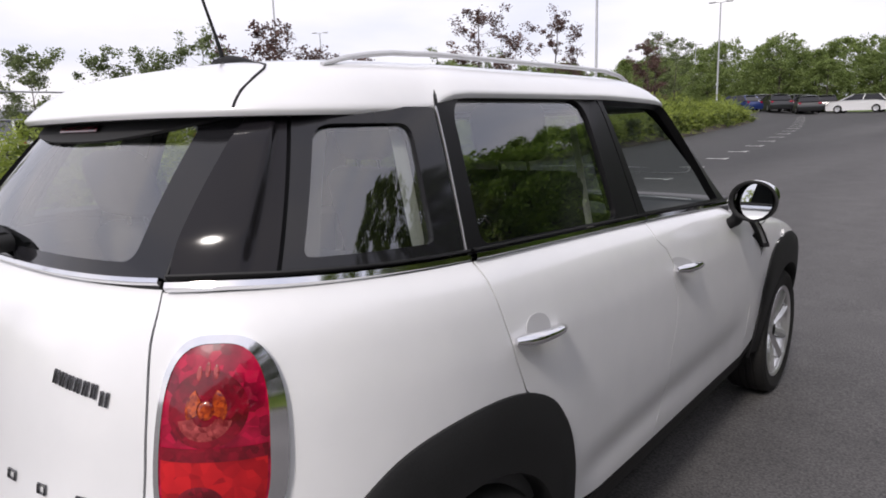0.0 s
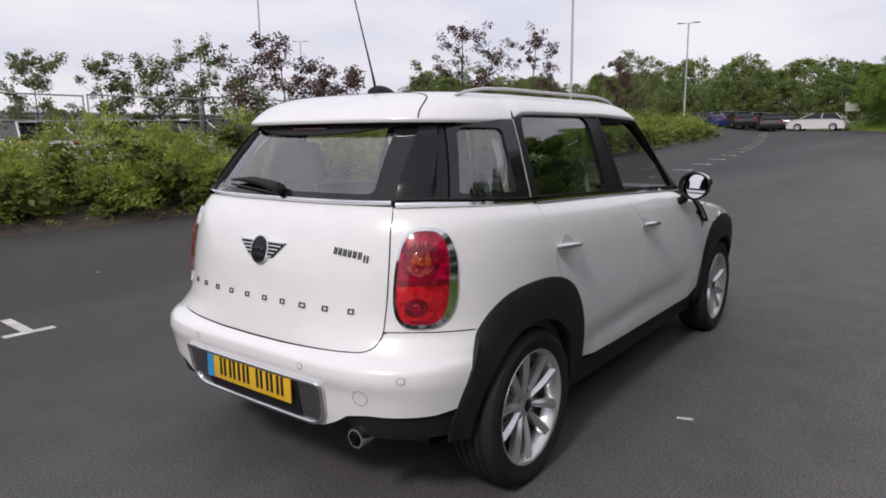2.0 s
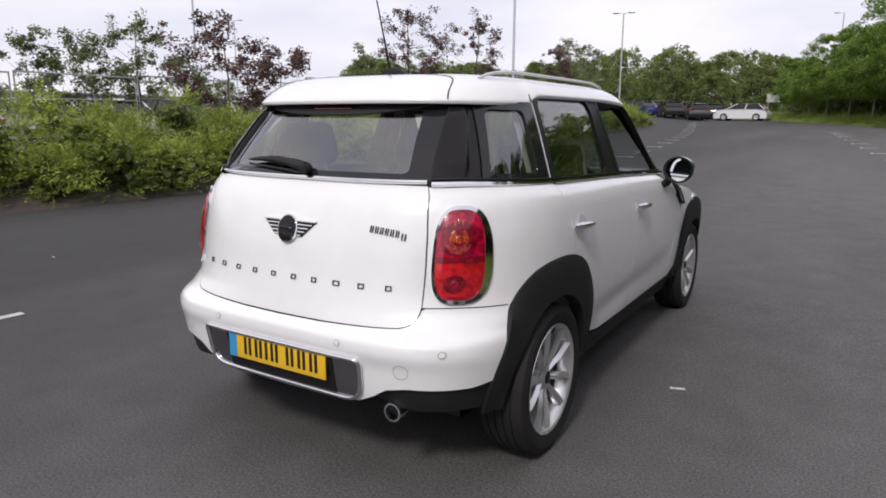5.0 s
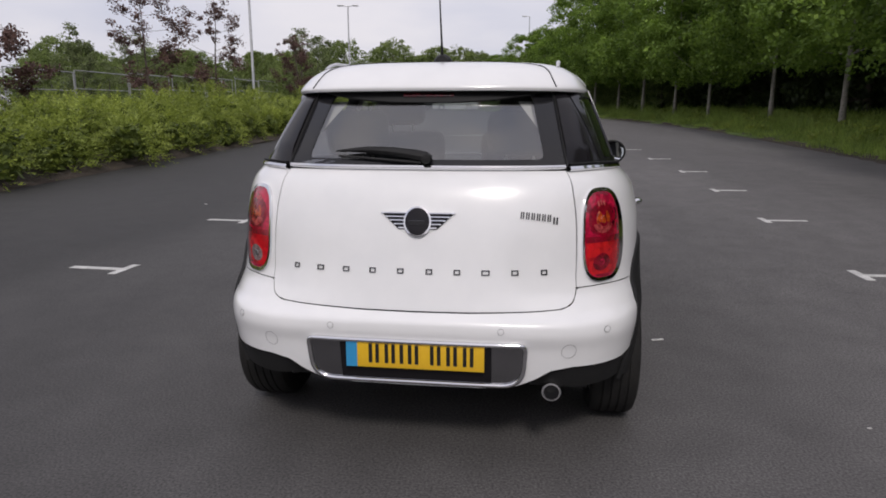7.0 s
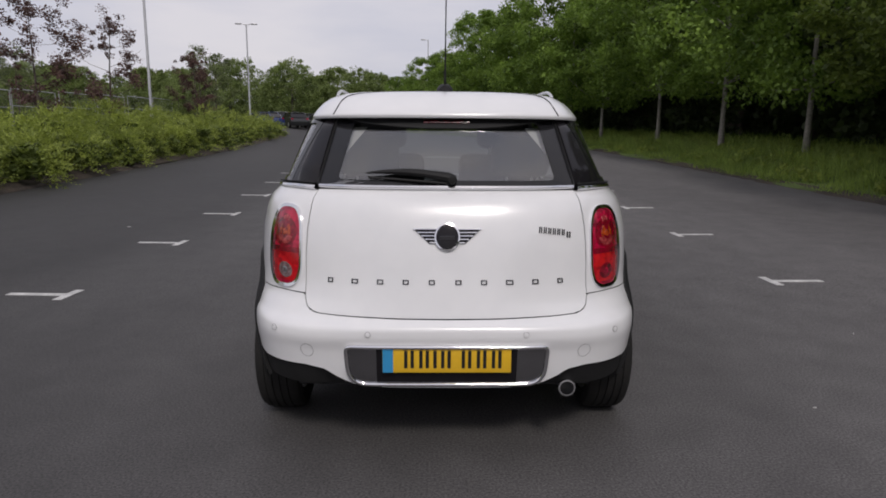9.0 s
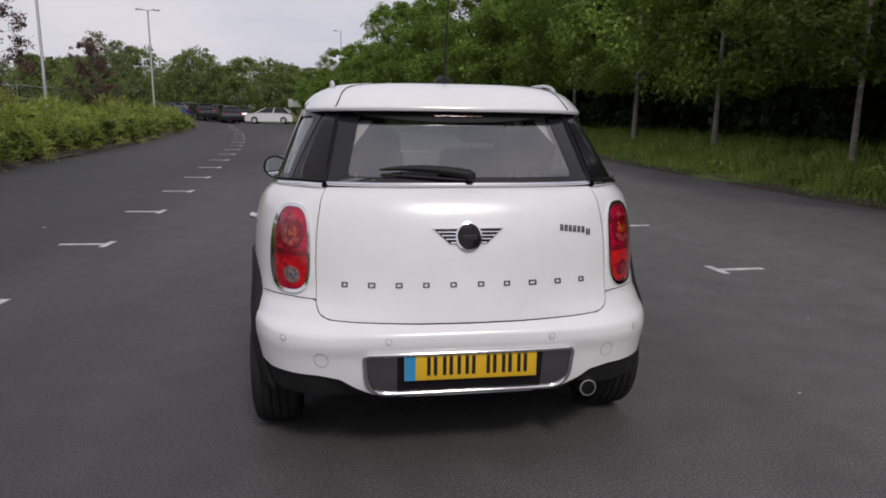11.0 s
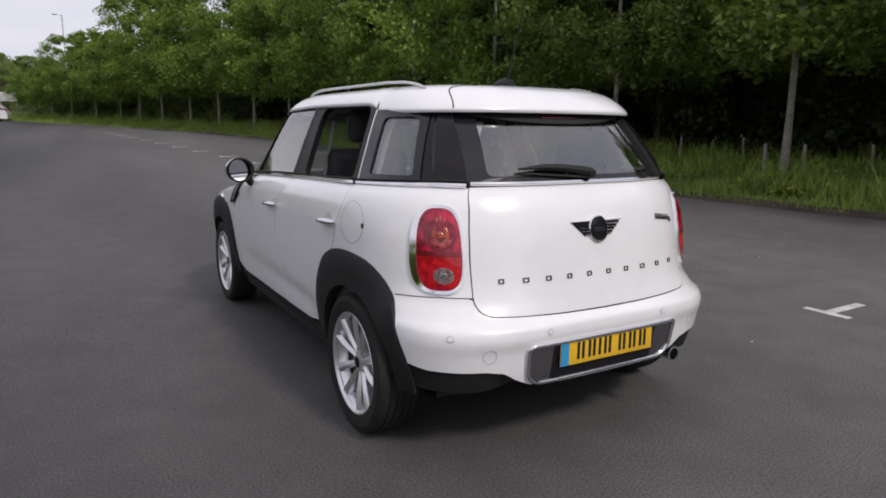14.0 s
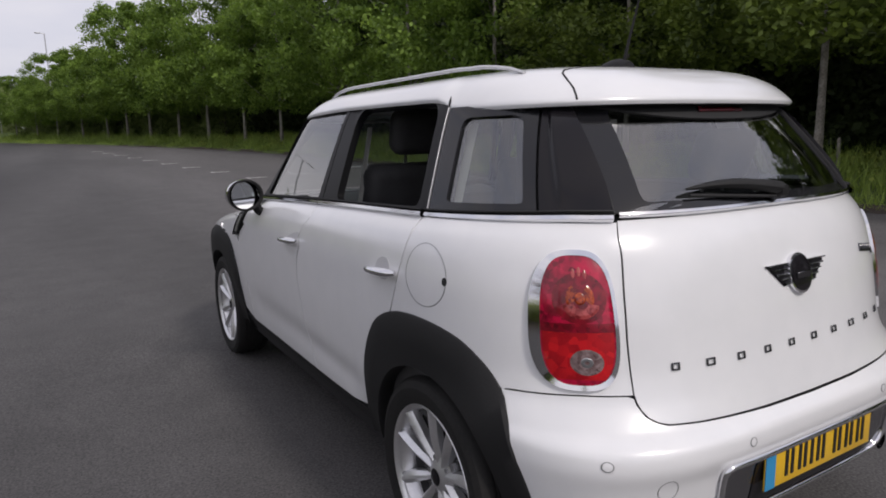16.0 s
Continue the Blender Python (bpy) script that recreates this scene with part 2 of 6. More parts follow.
SEAT = varied(base_material("seat_cloth", (0.03, 0.03, 0.032), 0.85), (0.035, 0.035, 0.037), (0.065, 0.065, 0.068), 12, 300, 0.3, distance=0.002)
TRIM_PALE = varied(base_material("pale_trim", (0.56, 0.55, 0.52), 0.75), (0.52, 0.51, 0.48), (0.60, 0.59, 0.56), 5, 120)
TRIM_DARK = varied(base_material("dark_trim", (0.03, 0.03, 0.032), 0.6), (0.045, 0.045, 0.047), (0.075, 0.075, 0.077), 8, 200)
MIRROR = base_material("mirror_glass", (0.82, 0.84, 0.85), 0.01, 1.0)
LINE = varied(base_material("road_paint", (0.6, 0.6, 0.58), 0.7), (0.40, 0.40, 0.39), (0.80, 0.79, 0.77), 6, 70, 0.2, low=0.42, high=0.72)
BARK = varied(base_material("bark", (0.2, 0.18, 0.15), 0.9), (0.13, 0.115, 0.098), (0.40, 0.37, 0.33), 4, 26, 0.6, distance=0.02)
BARK_DARK = varied(base_material("dark_bark", (0.09, 0.075, 0.06), 0.9), (0.05, 0.04, 0.033), (0.14, 0.115, 0.095), 5, 30, 0.6, distance=0.02)
SOIL = varied(base_material("leaf_litter_soil", (0.09, 0.065, 0.045), 0.95), (0.032, 0.027, 0.022), (0.095, 0.072, 0.056), 1.4, 22, 0.8, distance=0.03)
TURF = varied(base_material("turf", (0.06, 0.10, 0.025), 0.95), (0.055, 0.09, 0.02), (0.16, 0.22, 0.06), 1.1, 30, 0.8, distance=0.04)
GALV = varied(base_material("galvanised_steel", (0.42, 0.43, 0.44), 0.45, 0.7), (0.36, 0.37, 0.38), (0.5, 0.5, 0.51), 3, 40)
LEAF_HEDGE = leaf_material("hedge_leaf", (0.095, 0.138, 0.022), (0.44, 0.52, 0.10), 0.42)
LEAF_WOOD = leaf_material("wood_leaf", (0.066, 0.124, 0.019), (0.29, 0.43, 0.068), 0.45)
# Leaf colour darkened to carry the shade under the woodland canopy.
LEAF_DEEP_SHADED = leaf_material("deep_leaf_shaded", (0.016, 0.028, 0.008), (0.055, 0.082, 0.018), 0.25)
# Hedge leaf darkened: shade between the mounds is put into the colour.
LEAF_INNER = leaf_material("inner_hedge_leaf_shaded", (0.045, 0.068, 0.016), (0.18, 0.235, 0.05), 0.32)
# Darker copy of the wood leaf: crown shade put into the colour.
LEAF_WOOD_SHADED = leaf_material("wood_leaf_shaded", (0.034, 0.060, 0.011), (0.23, 0.31, 0.048), 0.38)
LEAF_FAR = leaf_material("far_leaf", (0.085, 0.125, 0.034), (0.26, 0.33, 0.095), 0.4)
LEAF_COPPER = leaf_material("copper_leaf", (0.055, 0.030, 0.027), (0.20, 0.115, 0.095), 0.35)
LEAF_YOUNG = leaf_material("young_leaf", (0.09, 0.12, 0.045), (0.24, 0.29, 0.12), 0.4)
GRASS = leaf_material("grass_blade", (0.10, 0.16, 0.026), (0.40, 0.52, 0.11), 0.45)


# ---------- mesh helpers ----------
def mesh_part(name, vf, mat, parent=None, label="", smooth=40.0):
    """One mesh object of vertices and faces; smooth: the angle past which edges stay sharp, 0 for flat faces."""
    me = bpy.data.meshes.new(name)
    me.from_pydata([tuple(v) for v in vf[0]], [], vf[1])
    me.materials.append(mat)
    if smooth:
        me.polygons.foreach_set("use_smooth", np.ones(len(me.polygons), dtype=bool))
        me.set_sharp_from_angle(angle=radians(smooth))
    me.update()
    ob = new(name, me)
    if parent:
        ob.parent = parent
    if label:
        ob["label"] = label
    return ob


def thing(name, label, category, at=(0, 0, 0), group="", kind=""):
    ob = new(name)
    ob.location, ob.empty_display_size = at, 0.2
    return tagged(ob, label, category, group, kind)


def join(*parts):
    v, f = [], []
    for pv, pf in parts:
        k = len(v)
        v += [tuple(p) for p in pv]
        f += [tuple(i + k for i in q) for q in pf]
    return v, f


def moved(vf, m):
    return [tuple(m @ Vector(p)) for p in vf[0]], vf[1]


def box(cx, cy, cz, sx, sy, sz, bevel=0.0, seg=2):
    bm = bmesh.new()
    bmesh.ops.create_cube(bm, size=1)
    for v in bm.verts:
        v.co = (cx + v.co.x * sx, cy + v.co.y * sy, cz + v.co.z * sz)
    if bevel:
        bmesh.ops.bevel(bm, geom=bm.edges[:], offset=bevel, segments=seg, affect="EDGES", profile=0.5)
    bm.verts.index_update()
    vf = [tuple(v.co) for v in bm.verts], [tuple(v.index for v in f.verts) for f in bm.faces]
    bm.free()
    return vf


def lathe(profile, seg=32, closed=False):
    """Revolves (radius, height) points round z."""
    v, f, k = [], [], len(profile)
    for i in range(seg):
        a = 2 * math.pi * i / seg
        v += [(r * math.cos(a), r * math.sin(a), h) for r, h in profile]
    for i in range(seg):
        j = (i + 1) % seg
        for p in range(k if closed else k - 1):
            q = (p + 1) % k
            f.append((i * k + p, j * k + p, j * k + q, i * k + q))
    return v, f


def tube(points, radii, seg=8, caps=True, flat=1.0):
    """A tube through points; flat squashes it along its second axis."""
    pts = [Vector(p) for p in points]
    radii = [radii] * len(pts) if isinstance(radii, (int, float)) else radii
    v, f, ref = [], [], None
    for i, p in enumerate(pts):
        d = (pts[min(i + 1, len(pts) - 1)] - pts[max(i - 1, 0)]).normalized()
        if ref is None:
            ref = Vector((0, 0, 1)) if abs(d.z) < 0.9 else Vector((1, 0, 0))
        s = d.cross(ref).normalized()
        ref = s.cross(d).normalized()
        for k in range(seg):
            a = 2 * math.pi * k / seg
            v.append(p + (s * math.cos(a) + ref * math.sin(a) * flat) * radii[i])
    for i in range(len(pts) - 1):
        for k in range(seg):
            q = (k + 1) % seg
            f.append((i * seg + k, i * seg + q, (i + 1) * seg + q, (i + 1) * seg + k))
    if caps:
        f.append(tuple(reversed(range(seg))))
        f.append(tuple(range((len(pts) - 1) * seg, len(pts) * seg)))
    return v, f


def resample(pts, n):
    p = np.array(pts, float)
    d = np.r_[0, np.cumsum(np.hypot(*np.diff(p, axis=0).T))]
    t = np.linspace(0, d[-1], n + 1)
    return np.c_[np.interp(t, d, p[:, 0]), np.interp(t, d, p[:, 1])]


def rounded_quad(corners, radii, n=10):
    """A loop of (a, b) points round four corners, each rounded by its radius; the same number of points whatever the shape."""
    out = []
    c = [np.array(p, float) for p in corners]
    for i in range(4):
        p, a, b = c[i], c[i - 1], c[(i + 1) % 4]
        ra = (a - p) / np.linalg.norm(a - p) * radii[i]
        rb = (b - p) / np.linalg.norm(b - p) * radii[i]
        for k in range(n + 1):
            t = k / n
            out.append(tuple((1 - t) ** 2 * (p + ra) + 2 * t * (1 - t) * p + t ** 2 * (p + rb)))
        nxt = c[(i + 1) % 4]
        rn = (p - nxt) / np.linalg.norm(p - nxt) * radii[(i + 1) % 4]
        s, e = np.array(out[-1]), nxt + rn
        out += [tuple(s + (e - s) * k / n) for k in range(1, n)]
    return out


def quads(name, corners, mat, parent=None, kind="", label="", category=""):
    """Many loose four-cornered leaves or blades as one mesh; corners: an array of (count, 4, 3)."""
    k = len(corners)
    me = bpy.data.meshes.new(name)
    me.vertices.add(k * 4)
    me.vertices.foreach_set("co", np.ascontiguousarray(corners, dtype=np.float32).ravel())
    me.loops.add(k * 4)
    me.loops.foreach_set("vertex_index", np.arange(k * 4, dtype=np.int32))
    me.polygons.add(k)
    me.polygons.foreach_set("loop_start", np.arange(0, k * 4, 4, dtype=np.int32))
    me.materials.append(mat)
    me.update(calc_edges=True)
    ob = new(name, me)
    if parent:
        ob.parent = parent
    return tagged(ob, label, category, "", kind)


def leaves(centres, spread, count, size, rng, flat=0.8, droop=0.0, slim=0.32, level=0.0):
    """Leaf corners strewn about cluster centres: each a bent-free diamond with its own turn."""
    centres = np.asarray(centres, float)
    spread = np.broadcast_to(np.asarray(spread, float), (len(centres),))
    idx = rng.integers(0, len(centres), count)
    d = rng.normal(size=(count, 3))
    d /= np.linalg.norm(d, axis=1, keepdims=True)
    r = rng.random(count) ** 0.45
    p = centres[idx] + d * (r * spread[idx])[:, None] * np.array([1, 1, flat])
    a = rng.normal(size=(count, 3)) * np.array([1, 1, 1 - level]) + np.array([0, 0, -droop])
    a /= np.linalg.norm(a, axis=1, keepdims=True)
    up = rng.normal(size=(count, 3)) * 0.7 + np.array([0, 0, 1.0])
    b = np.cross(a, up)
    b /= np.linalg.norm(b, axis=1, keepdims=True) + 1e-9
    s = (size * (0.6 + 0.8 * rng.random(count)))[:, None]
    return np.stack([p - a * s * 0.5, p + b * s * slim, p + a * s * 0.5, p - b * s * slim], axis=1)


def smooth_table(rows):
    """A monotone cubic through (key, value) rows."""
    x, y = (np.array(c, float) for c in zip(*rows))
    h, d = np.diff(x), np.diff(y) / np.diff(x)
    m = np.zeros(len(x))
    m[0], m[-1] = d[0], d[-1]
    for i in range(1, len(x) - 1):
        if d[i - 1] * d[i] > 0:
            w1, w2 = 2 * h[i] + h[i - 1], h[i] + 2 * h[i - 1]
            m[i] = (w1 + w2) / (w1 / d[i - 1] + w2 / d[i])

    def value(k):
        k = min(max(k, x[0]), x[-1])
        i = min(int(np.searchsorted(x, k, side="right")) - 1, len(x) - 2)
        t = (k - x[i]) / h[i]
        return ((1 + 2 * t) * (1 - t) ** 2 * y[i] + t * (1 - t) ** 2 * h[i] * m[i] + t * t * (3 - 2 * t) * y[i + 1] + t * t * (t - 1) * h[i] * m[i + 1])
    return value


# ---------- ground, verge, bed and bay marks ----------
def sstep(a, b, t):
    t = min(max((t - a) / (b - a), 0.0), 1.0)
    return t * t * (3 - 2 * t)


def ground_z(x, y):
    """The car park lies level round the car, climbs gently ahead, and rises a little past the hedge."""
    d = min(y, 80.0) - 5.0
    rise = 0.024 * (d / 2 + math.sqrt(d * d / 4 + 1.0)) - 0.024 * 0.19
    return max(rise, 0.0) + 0.40 * sstep(-9.8, -15.5, x)


def sheet(xs, ys, height):
    v = [(x, y, height(x, y)) for x in xs for y in ys]
    k = len(ys)
    f = [(i * k + j, (i + 1) * k + j, (i + 1) * k + j + 1, i * k + j + 1) for i in range(len(xs) - 1) for j in range(k - 1)]
    return v, f


gx = [-900, -300, -120, -60, -30, -20] + [-16 + 0.5 * i for i in range(15)] + [-8, -5, -2, 1, 4, 7, 10, 15, 30, 80, 300, 900]
gy = [-900, -300, -100, -40, -15, -5] + [-2 + 2 * i for i in range(44)] + [100, 150, 300, 1000]
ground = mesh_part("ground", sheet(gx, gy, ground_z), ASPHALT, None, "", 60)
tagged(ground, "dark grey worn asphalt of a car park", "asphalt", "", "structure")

EDGE = smooth_table([(-40, 9.8), (0, 9.3), (4, 8.95), (8, 8.5), (14, 8.25), (20, 8.15), (26, 7.9), (32, 7.2), (38, 5.7), (45, 3.5), (53, 0.6), (57, -1.6), (61.5, -4.0), (66, -7.0), (70, -21)])


def verge_z(d):
    """Height of the grass bank d metres behind its edge."""
    return 0.09 * sstep(0.0, 0.25, d) + 0.26 * sstep(0.3, 2.6, d) + 0.16 * sstep(2.4, 6, d) + 0.2 * sstep(6, 14, d)


vv, vf_, cols = [], [], [0.0, 0.06, 0.14, 0.3, 0.7, 1.3, 2.0, 3.0, 5.0, 9.0, 16.0, 40.0, 120.0]
vy = [-60 + 2 * i for i in range(66)]
wob = random.Random(5)
for y in vy:
    j = wob.uniform(-0.12, 0.12)
    for d in cols:
        x = EDGE(y) + d + (j if d < 1 else 0)
        vv.append((x, y, ground_z(x, y) - 0.02 + (0.02 if d > 0 else 0) + verge_z(d) + (wob.uniform(-0.02, 0.03) if d > 0.2 else 0)))
k = len(cols)
vf_ = [(i * k + j, i * k + j + 1, (i + 1) * k + j + 1, (i + 1) * k + j) for i in range(len(vy) - 1) for j in range(k - 1)]
verge = mesh_part("verge", (vv, [tuple(reversed(q)) for q in vf_]), TURF, None, "", 60)
tagged(verge, "rough green grass verge along the asphalt", "verge", "", "structure")
lv_ = []
for y in [-20 + 0.4 * i for i in range(170)]:
    for d, h in ((wob.uniform(-0.30, -0.08), -0.004), (0.0, 0.006), (0.05, 0.03), (wob.uniform(0.12, 0.3), 0.10)):
        x = EDGE(y) + d
        lv_.append((x, y, ground_z(x, y) + h))
strip = mesh_part("soil_strip", (lv_, [(i * 4 + j, i * 4 + j + 1, (i + 1) * 4 + j + 1, (i + 1) * 4 + j)[::-1] for i in range(169) for j in range(3)]), SOIL, None, "", 60)
tagged(strip, "brown leaf litter along the edge of the asphalt", "soil", "", "structure")
HEDGE_X = smooth_table([(-30, -9.5), (0, -9.0), (6, -8.65), (14, -8.75), (24, -9.0), (36, -10.0), (46, -11.0)])
bv, by_ = [], [-40 + 1.5 * i for i in range(58)]
for y in by_:
    for d, h in ((0.22, -0.01), (0.14, 0.04), (-0.1, 0.12), (-1.0, 0.22), (-3.0, 0.30), (-5.2, 0.34)):
        x = HEDGE_X(y) + d + (wob.uniform(-0.08, 0.08) if d > 0 else 0)
        bv.append((x, y, ground_z(HEDGE_X(y), y) + h))
bed = mesh_part("planting_bed", (bv, [(i * 6 + j, (i + 1) * 6 + j, (i + 1) * 6 + j + 1, i * 6 + j + 1) for i in range(len(by_) - 1) for j in range(5)]), SOIL, None, "", 60)
tagged(bed, "bare brown soil and leaf litter under the hedge", "soil", "", "structure")


def bay_mark(x, y, way, turn, length, label):
    """A white T: a short bay line and the tick across its inner end."""
    z = ground_z(x, y)
    slope = math.degrees(math.atan2(ground_z(x, y + 0.5) - ground_z(x, y - 0.5), 1.0))
    vf = join(box(way * length / 2, 0, 0, length, 0.075, 0.004), box(0, 0.0, 0.0004, 0.075, 0.34, 0.004))
    ob = mesh_part("bay_mark", vf, LINE, None, "", 0)
    ob.matrix_basis = pose(x, y, z + 0.003, slope, 0, turn)
    tagged(ob, label, "bay mark", "white bay marks")


ROW_LEFT = smooth_table([(-1, -3.11), (4, -3.12), (7.3, -3.19), (12.4, -3.47), (17.5, -3.88), (22.6, -4.28), (27.7, -4.83), (32.8, -5.5), (38, -6.3), (43, -7.2), (60, -10.6)])
ROW_RIGHT = smooth_table([(0, 3.03), (5.5, 3.27), (11, 3.42), (13.8, 3.24), (16.5, 2.95), (19.2, 2.6), (22, 2.27), (27.5, 1.7), (33, 1.15), (40, 0.4)])
for i in range(24):
    y = -0.34 + 2.55 * i
    bay_mark(ROW_LEFT(y), y, -1, -3, 0.52, "worn white painted bay mark on asphalt")
for i in range(15):
    y = 0.06 + 2.74 * i
    bay_mark(ROW_RIGHT(y), y, 1, 1.5, 0.50, "faded white painted bay mark on asphalt")


# ---------- the white car: its skin as rounded plan outlines stacked by height ----------
BELT = smooth_table([(-0.60, 1.146), (-0.40, 1.142), (-0.2, 1.135), (0.15, 1.119), (0.8, 1.096), (1.1, 1.084), (1.95, 1.042), (2.6, 1.018)])


class Skin:
    """A point of the skin by u (0 the middle of the tail, 1 the side behind, 2 the side ahead, 3 the nose; minus: the other side) and height."""

    def __init__(self, half, rear, power, nose, depth, power_nose, start, full, keep):
        self.tabs = [smooth_table(t) for t in (half, rear, power, nose, depth)]
        self.power_nose, self.start, self.full, self.keep = power_nose, start, full, keep

    def level(self, y, z):
        s = min(max((z - self.start) / (self.full - self.start), 0), 1)
        s = s if self.keep else 1 - s
        return z + s * (1.105 - BELT(y))

    def rows(self, y, z):
        k = self.level(y, z)
        return [t(k) for t in self.tabs]

    def point(self, u, z):
        sign, u = (-1, -u) if u < 0 else (1, u)
        y = -0.45 + 1.1 * u
        for _ in range(3):
            w, r, n, f, d = self.rows(y, z)
            yc, yf = 0.25, f - d
            if u <= 1:
                a, b = math.sin(u * math.pi / 2), math.cos(u * math.pi / 2)
                k = (abs(a) ** n + abs(b) ** n) ** (-1 / n)
                x, y = w * a * k, yc - (yc - r) * b * k
            elif u <= 2:
                x, y = w, yc + (yf - yc) * (u - 1)
            else:
                n = self.power_nose
                a, b = math.cos((u - 2) * math.pi / 2), math.sin((u - 2) * math.pi / 2)
                k = (abs(a) ** n + abs(b) ** n) ** (-1 / n)
                x, y = w * a * k, yf + d * b * k
        return Vector((sign * x, y, z))

    def normal(self, u, z):
        e = 0.004
        a, b = self.point(u + e, z) - self.point(u - e, z), self.point(u, z + e) - self.point(u, z - e)
        n = a.cross(b)
        return n.normalized() if n.length > 1e-9 else Vector((0, -1, 0))

    def off(self, u, z, d):
        return self.point(u, z) + self.normal(u, z) * d

    def by_x(self, x, z):
        w, r, n, f, d = self.rows(-0.5, z)
        a = min(abs(x) / w, 0.9999)
        u = math.atan2(a, (1 - a ** n) ** (1 / n)) / (math.pi / 2)
        return u if x >= 0 else -u

    def by_y(self, y, z):
        w, r, n, f, d = self.rows(y, z)
        yc, yf = 0.25, f - d
        if y <= yc:
            b = min((yc - y) / (yc - r), 0.9999)
            return math.atan2((1 - b ** n) ** (1 / n), b) / (math.pi / 2)
        if y <= yf:
            return 1 + (y - yc) / (yf - yc)
        b, n = min((y - yf) / d, 0.9999), self.power_nose
        return 2 + math.atan2(b, (1 - b ** n) ** (1 / n)) / (math.pi / 2)

    def tail(self, pts):
        return [(self.by_x(x, z), z) for x, z in pts]

    def side(self, pts):
        return [(self.by_y(y, z), z) for y, z in pts]


LOWER = dict(
    half=[(0.16, 0.78), (0.30, 0.845), (0.45, 0.872), (0.58, 0.885), (0.72, 0.89), (0.90, 0.884), (1.0, 0.866), (1.06, 0.84), (1.10, 0.80)],
    power=[(0.2, 4.3), (0.5, 4.3), (0.58, 4.1), (0.64, 3.6), (0.70, 3.1), (0.76, 2.97), (0.9, 2.97), (1.05, 3.1), (1.11, 3.25)],
    nose=[(0.16, 3.24), (0.35, 3.36), (0.6, 3.38), (0.75, 3.35), (0.84, 3.24), (0.93, 2.95), (1.0, 2.52), (1.05, 2.2), (1.11, 2.05)],
    depth=[(0.16, 0.75), (0.75, 0.75), (0.95, 0.65), (1.07, 0.45), (1.11, 0.4)], power_nose=2.8, start=0.7, full=1.08, keep=True)
BODY = Skin(rear=[(0.2, -0.60), (0.3, -0.64), (0.45, -0.665), (0.60, -0.662), (0.70, -0.645), (0.78, -0.628), (0.9, -0.605), (1.0, -0.573), (1.06, -0.54), (1.11, -0.50)], **LOWER)
BUMPER = Skin(rear=[(0.2, -0.61), (0.3, -0.645), (0.40, -0.672), (0.50, -0.688), (0.565, -0.706), (0.595, -0.704), (0.612, -0.692), (0.624, -0.672), (0.645, -0.658), (0.68, -0.648), (0.75, -0.634), (1.11, -0.5)], **LOWER)
CABIN = Skin(half=[(1.02, 0.80), (1.10, 0.785), (1.14, 0.772), (1.25, 0.732), (1.35, 0.694), (1.44, 0.656), (1.465, 0.643), (1.485, 0.627), (1.50, 0.605)],
             rear=[(1.02, -0.54), (1.10, -0.512), (1.14, -0.492), (1.25, -0.426), (1.35, -0.356), (1.44, -0.288), (1.48, -0.26)],
             power=[(1.05, 3.35), (1.14, 3.25), (1.30, 3.0), (1.44, 2.75)],
             nose=[(1.02, 2.34), (1.10, 2.24), (1.30, 1.95), (1.44, 1.76), (1.48, 1.70)],
             depth=[(1.02, 0.42), (1.48, 0.30)], power_nose=2.8, start=1.12, full=1.42, keep=False)


def patch(skin, bottom, top, left, right, nu, nv, off=0.0, flange=0.012, side=1, shape=None):
    """A panel between four edges given as (u, z), with its rim turned in; shape(s, t) adds relief."""
    b, t = resample(bottom, nu), resample(top, nu)
    l, r = resample(left, nv), resample(right, nv)
    v, f, g = [], [], {}
    for i in range(nu + 1):
        s = i / nu
        for j in range(nv + 1):
            w = j / nv
            q = ((1 - w) * b[i] + w * t[i] + (1 - s) * l[j] + s * r[j]
                 - (1 - s) * (1 - w) * b[0] - s * (1 - w) * b[-1] - (1 - s) * w * t[0] - s * w * t[-1])
            g[i, j] = len(v)
            v.append(skin.off(side * q[0], q[1], off + (shape(s, w) if shape else 0)))
    for i in range(nu):
        for j in range(nv):
            f.append((g[i, j], g[i + 1, j], g[i + 1, j + 1], g[i, j + 1]))
    if flange:
        ring = [(i, 0) for i in range(nu)] + [(nu, j) for j in range(nv)] + [(i, nv) for i in range(nu, 0, -1)] + [(0, j) for j in range(nv, 0, -1)]
        mid = sum((v[g[c]] for c in ring), Vector()) / len(ring)
        low = []
        for i, j in ring:
            p = v[g[i, j]]
            a = v[g[min(i + 1, nu), j]] - v[g[max(i - 1, 0), j]]
            c = v[g[i, min(j + 1, nv)]] - v[g[i, max(j - 1, 0)]]
            n = a.cross(c).normalized() * side
            low.append(len(v))
            v.append(p - n * flange + (mid - p).normalized() * flange * 0.15)
        for k in range(len(ring)):
            m = (k + 1) % len(ring)
            f.append((g[ring[k]], low[k], low[m], g[ring[m]]))
    if side < 0:
        f = [tuple(reversed(q)) for q in f]
    return v, f


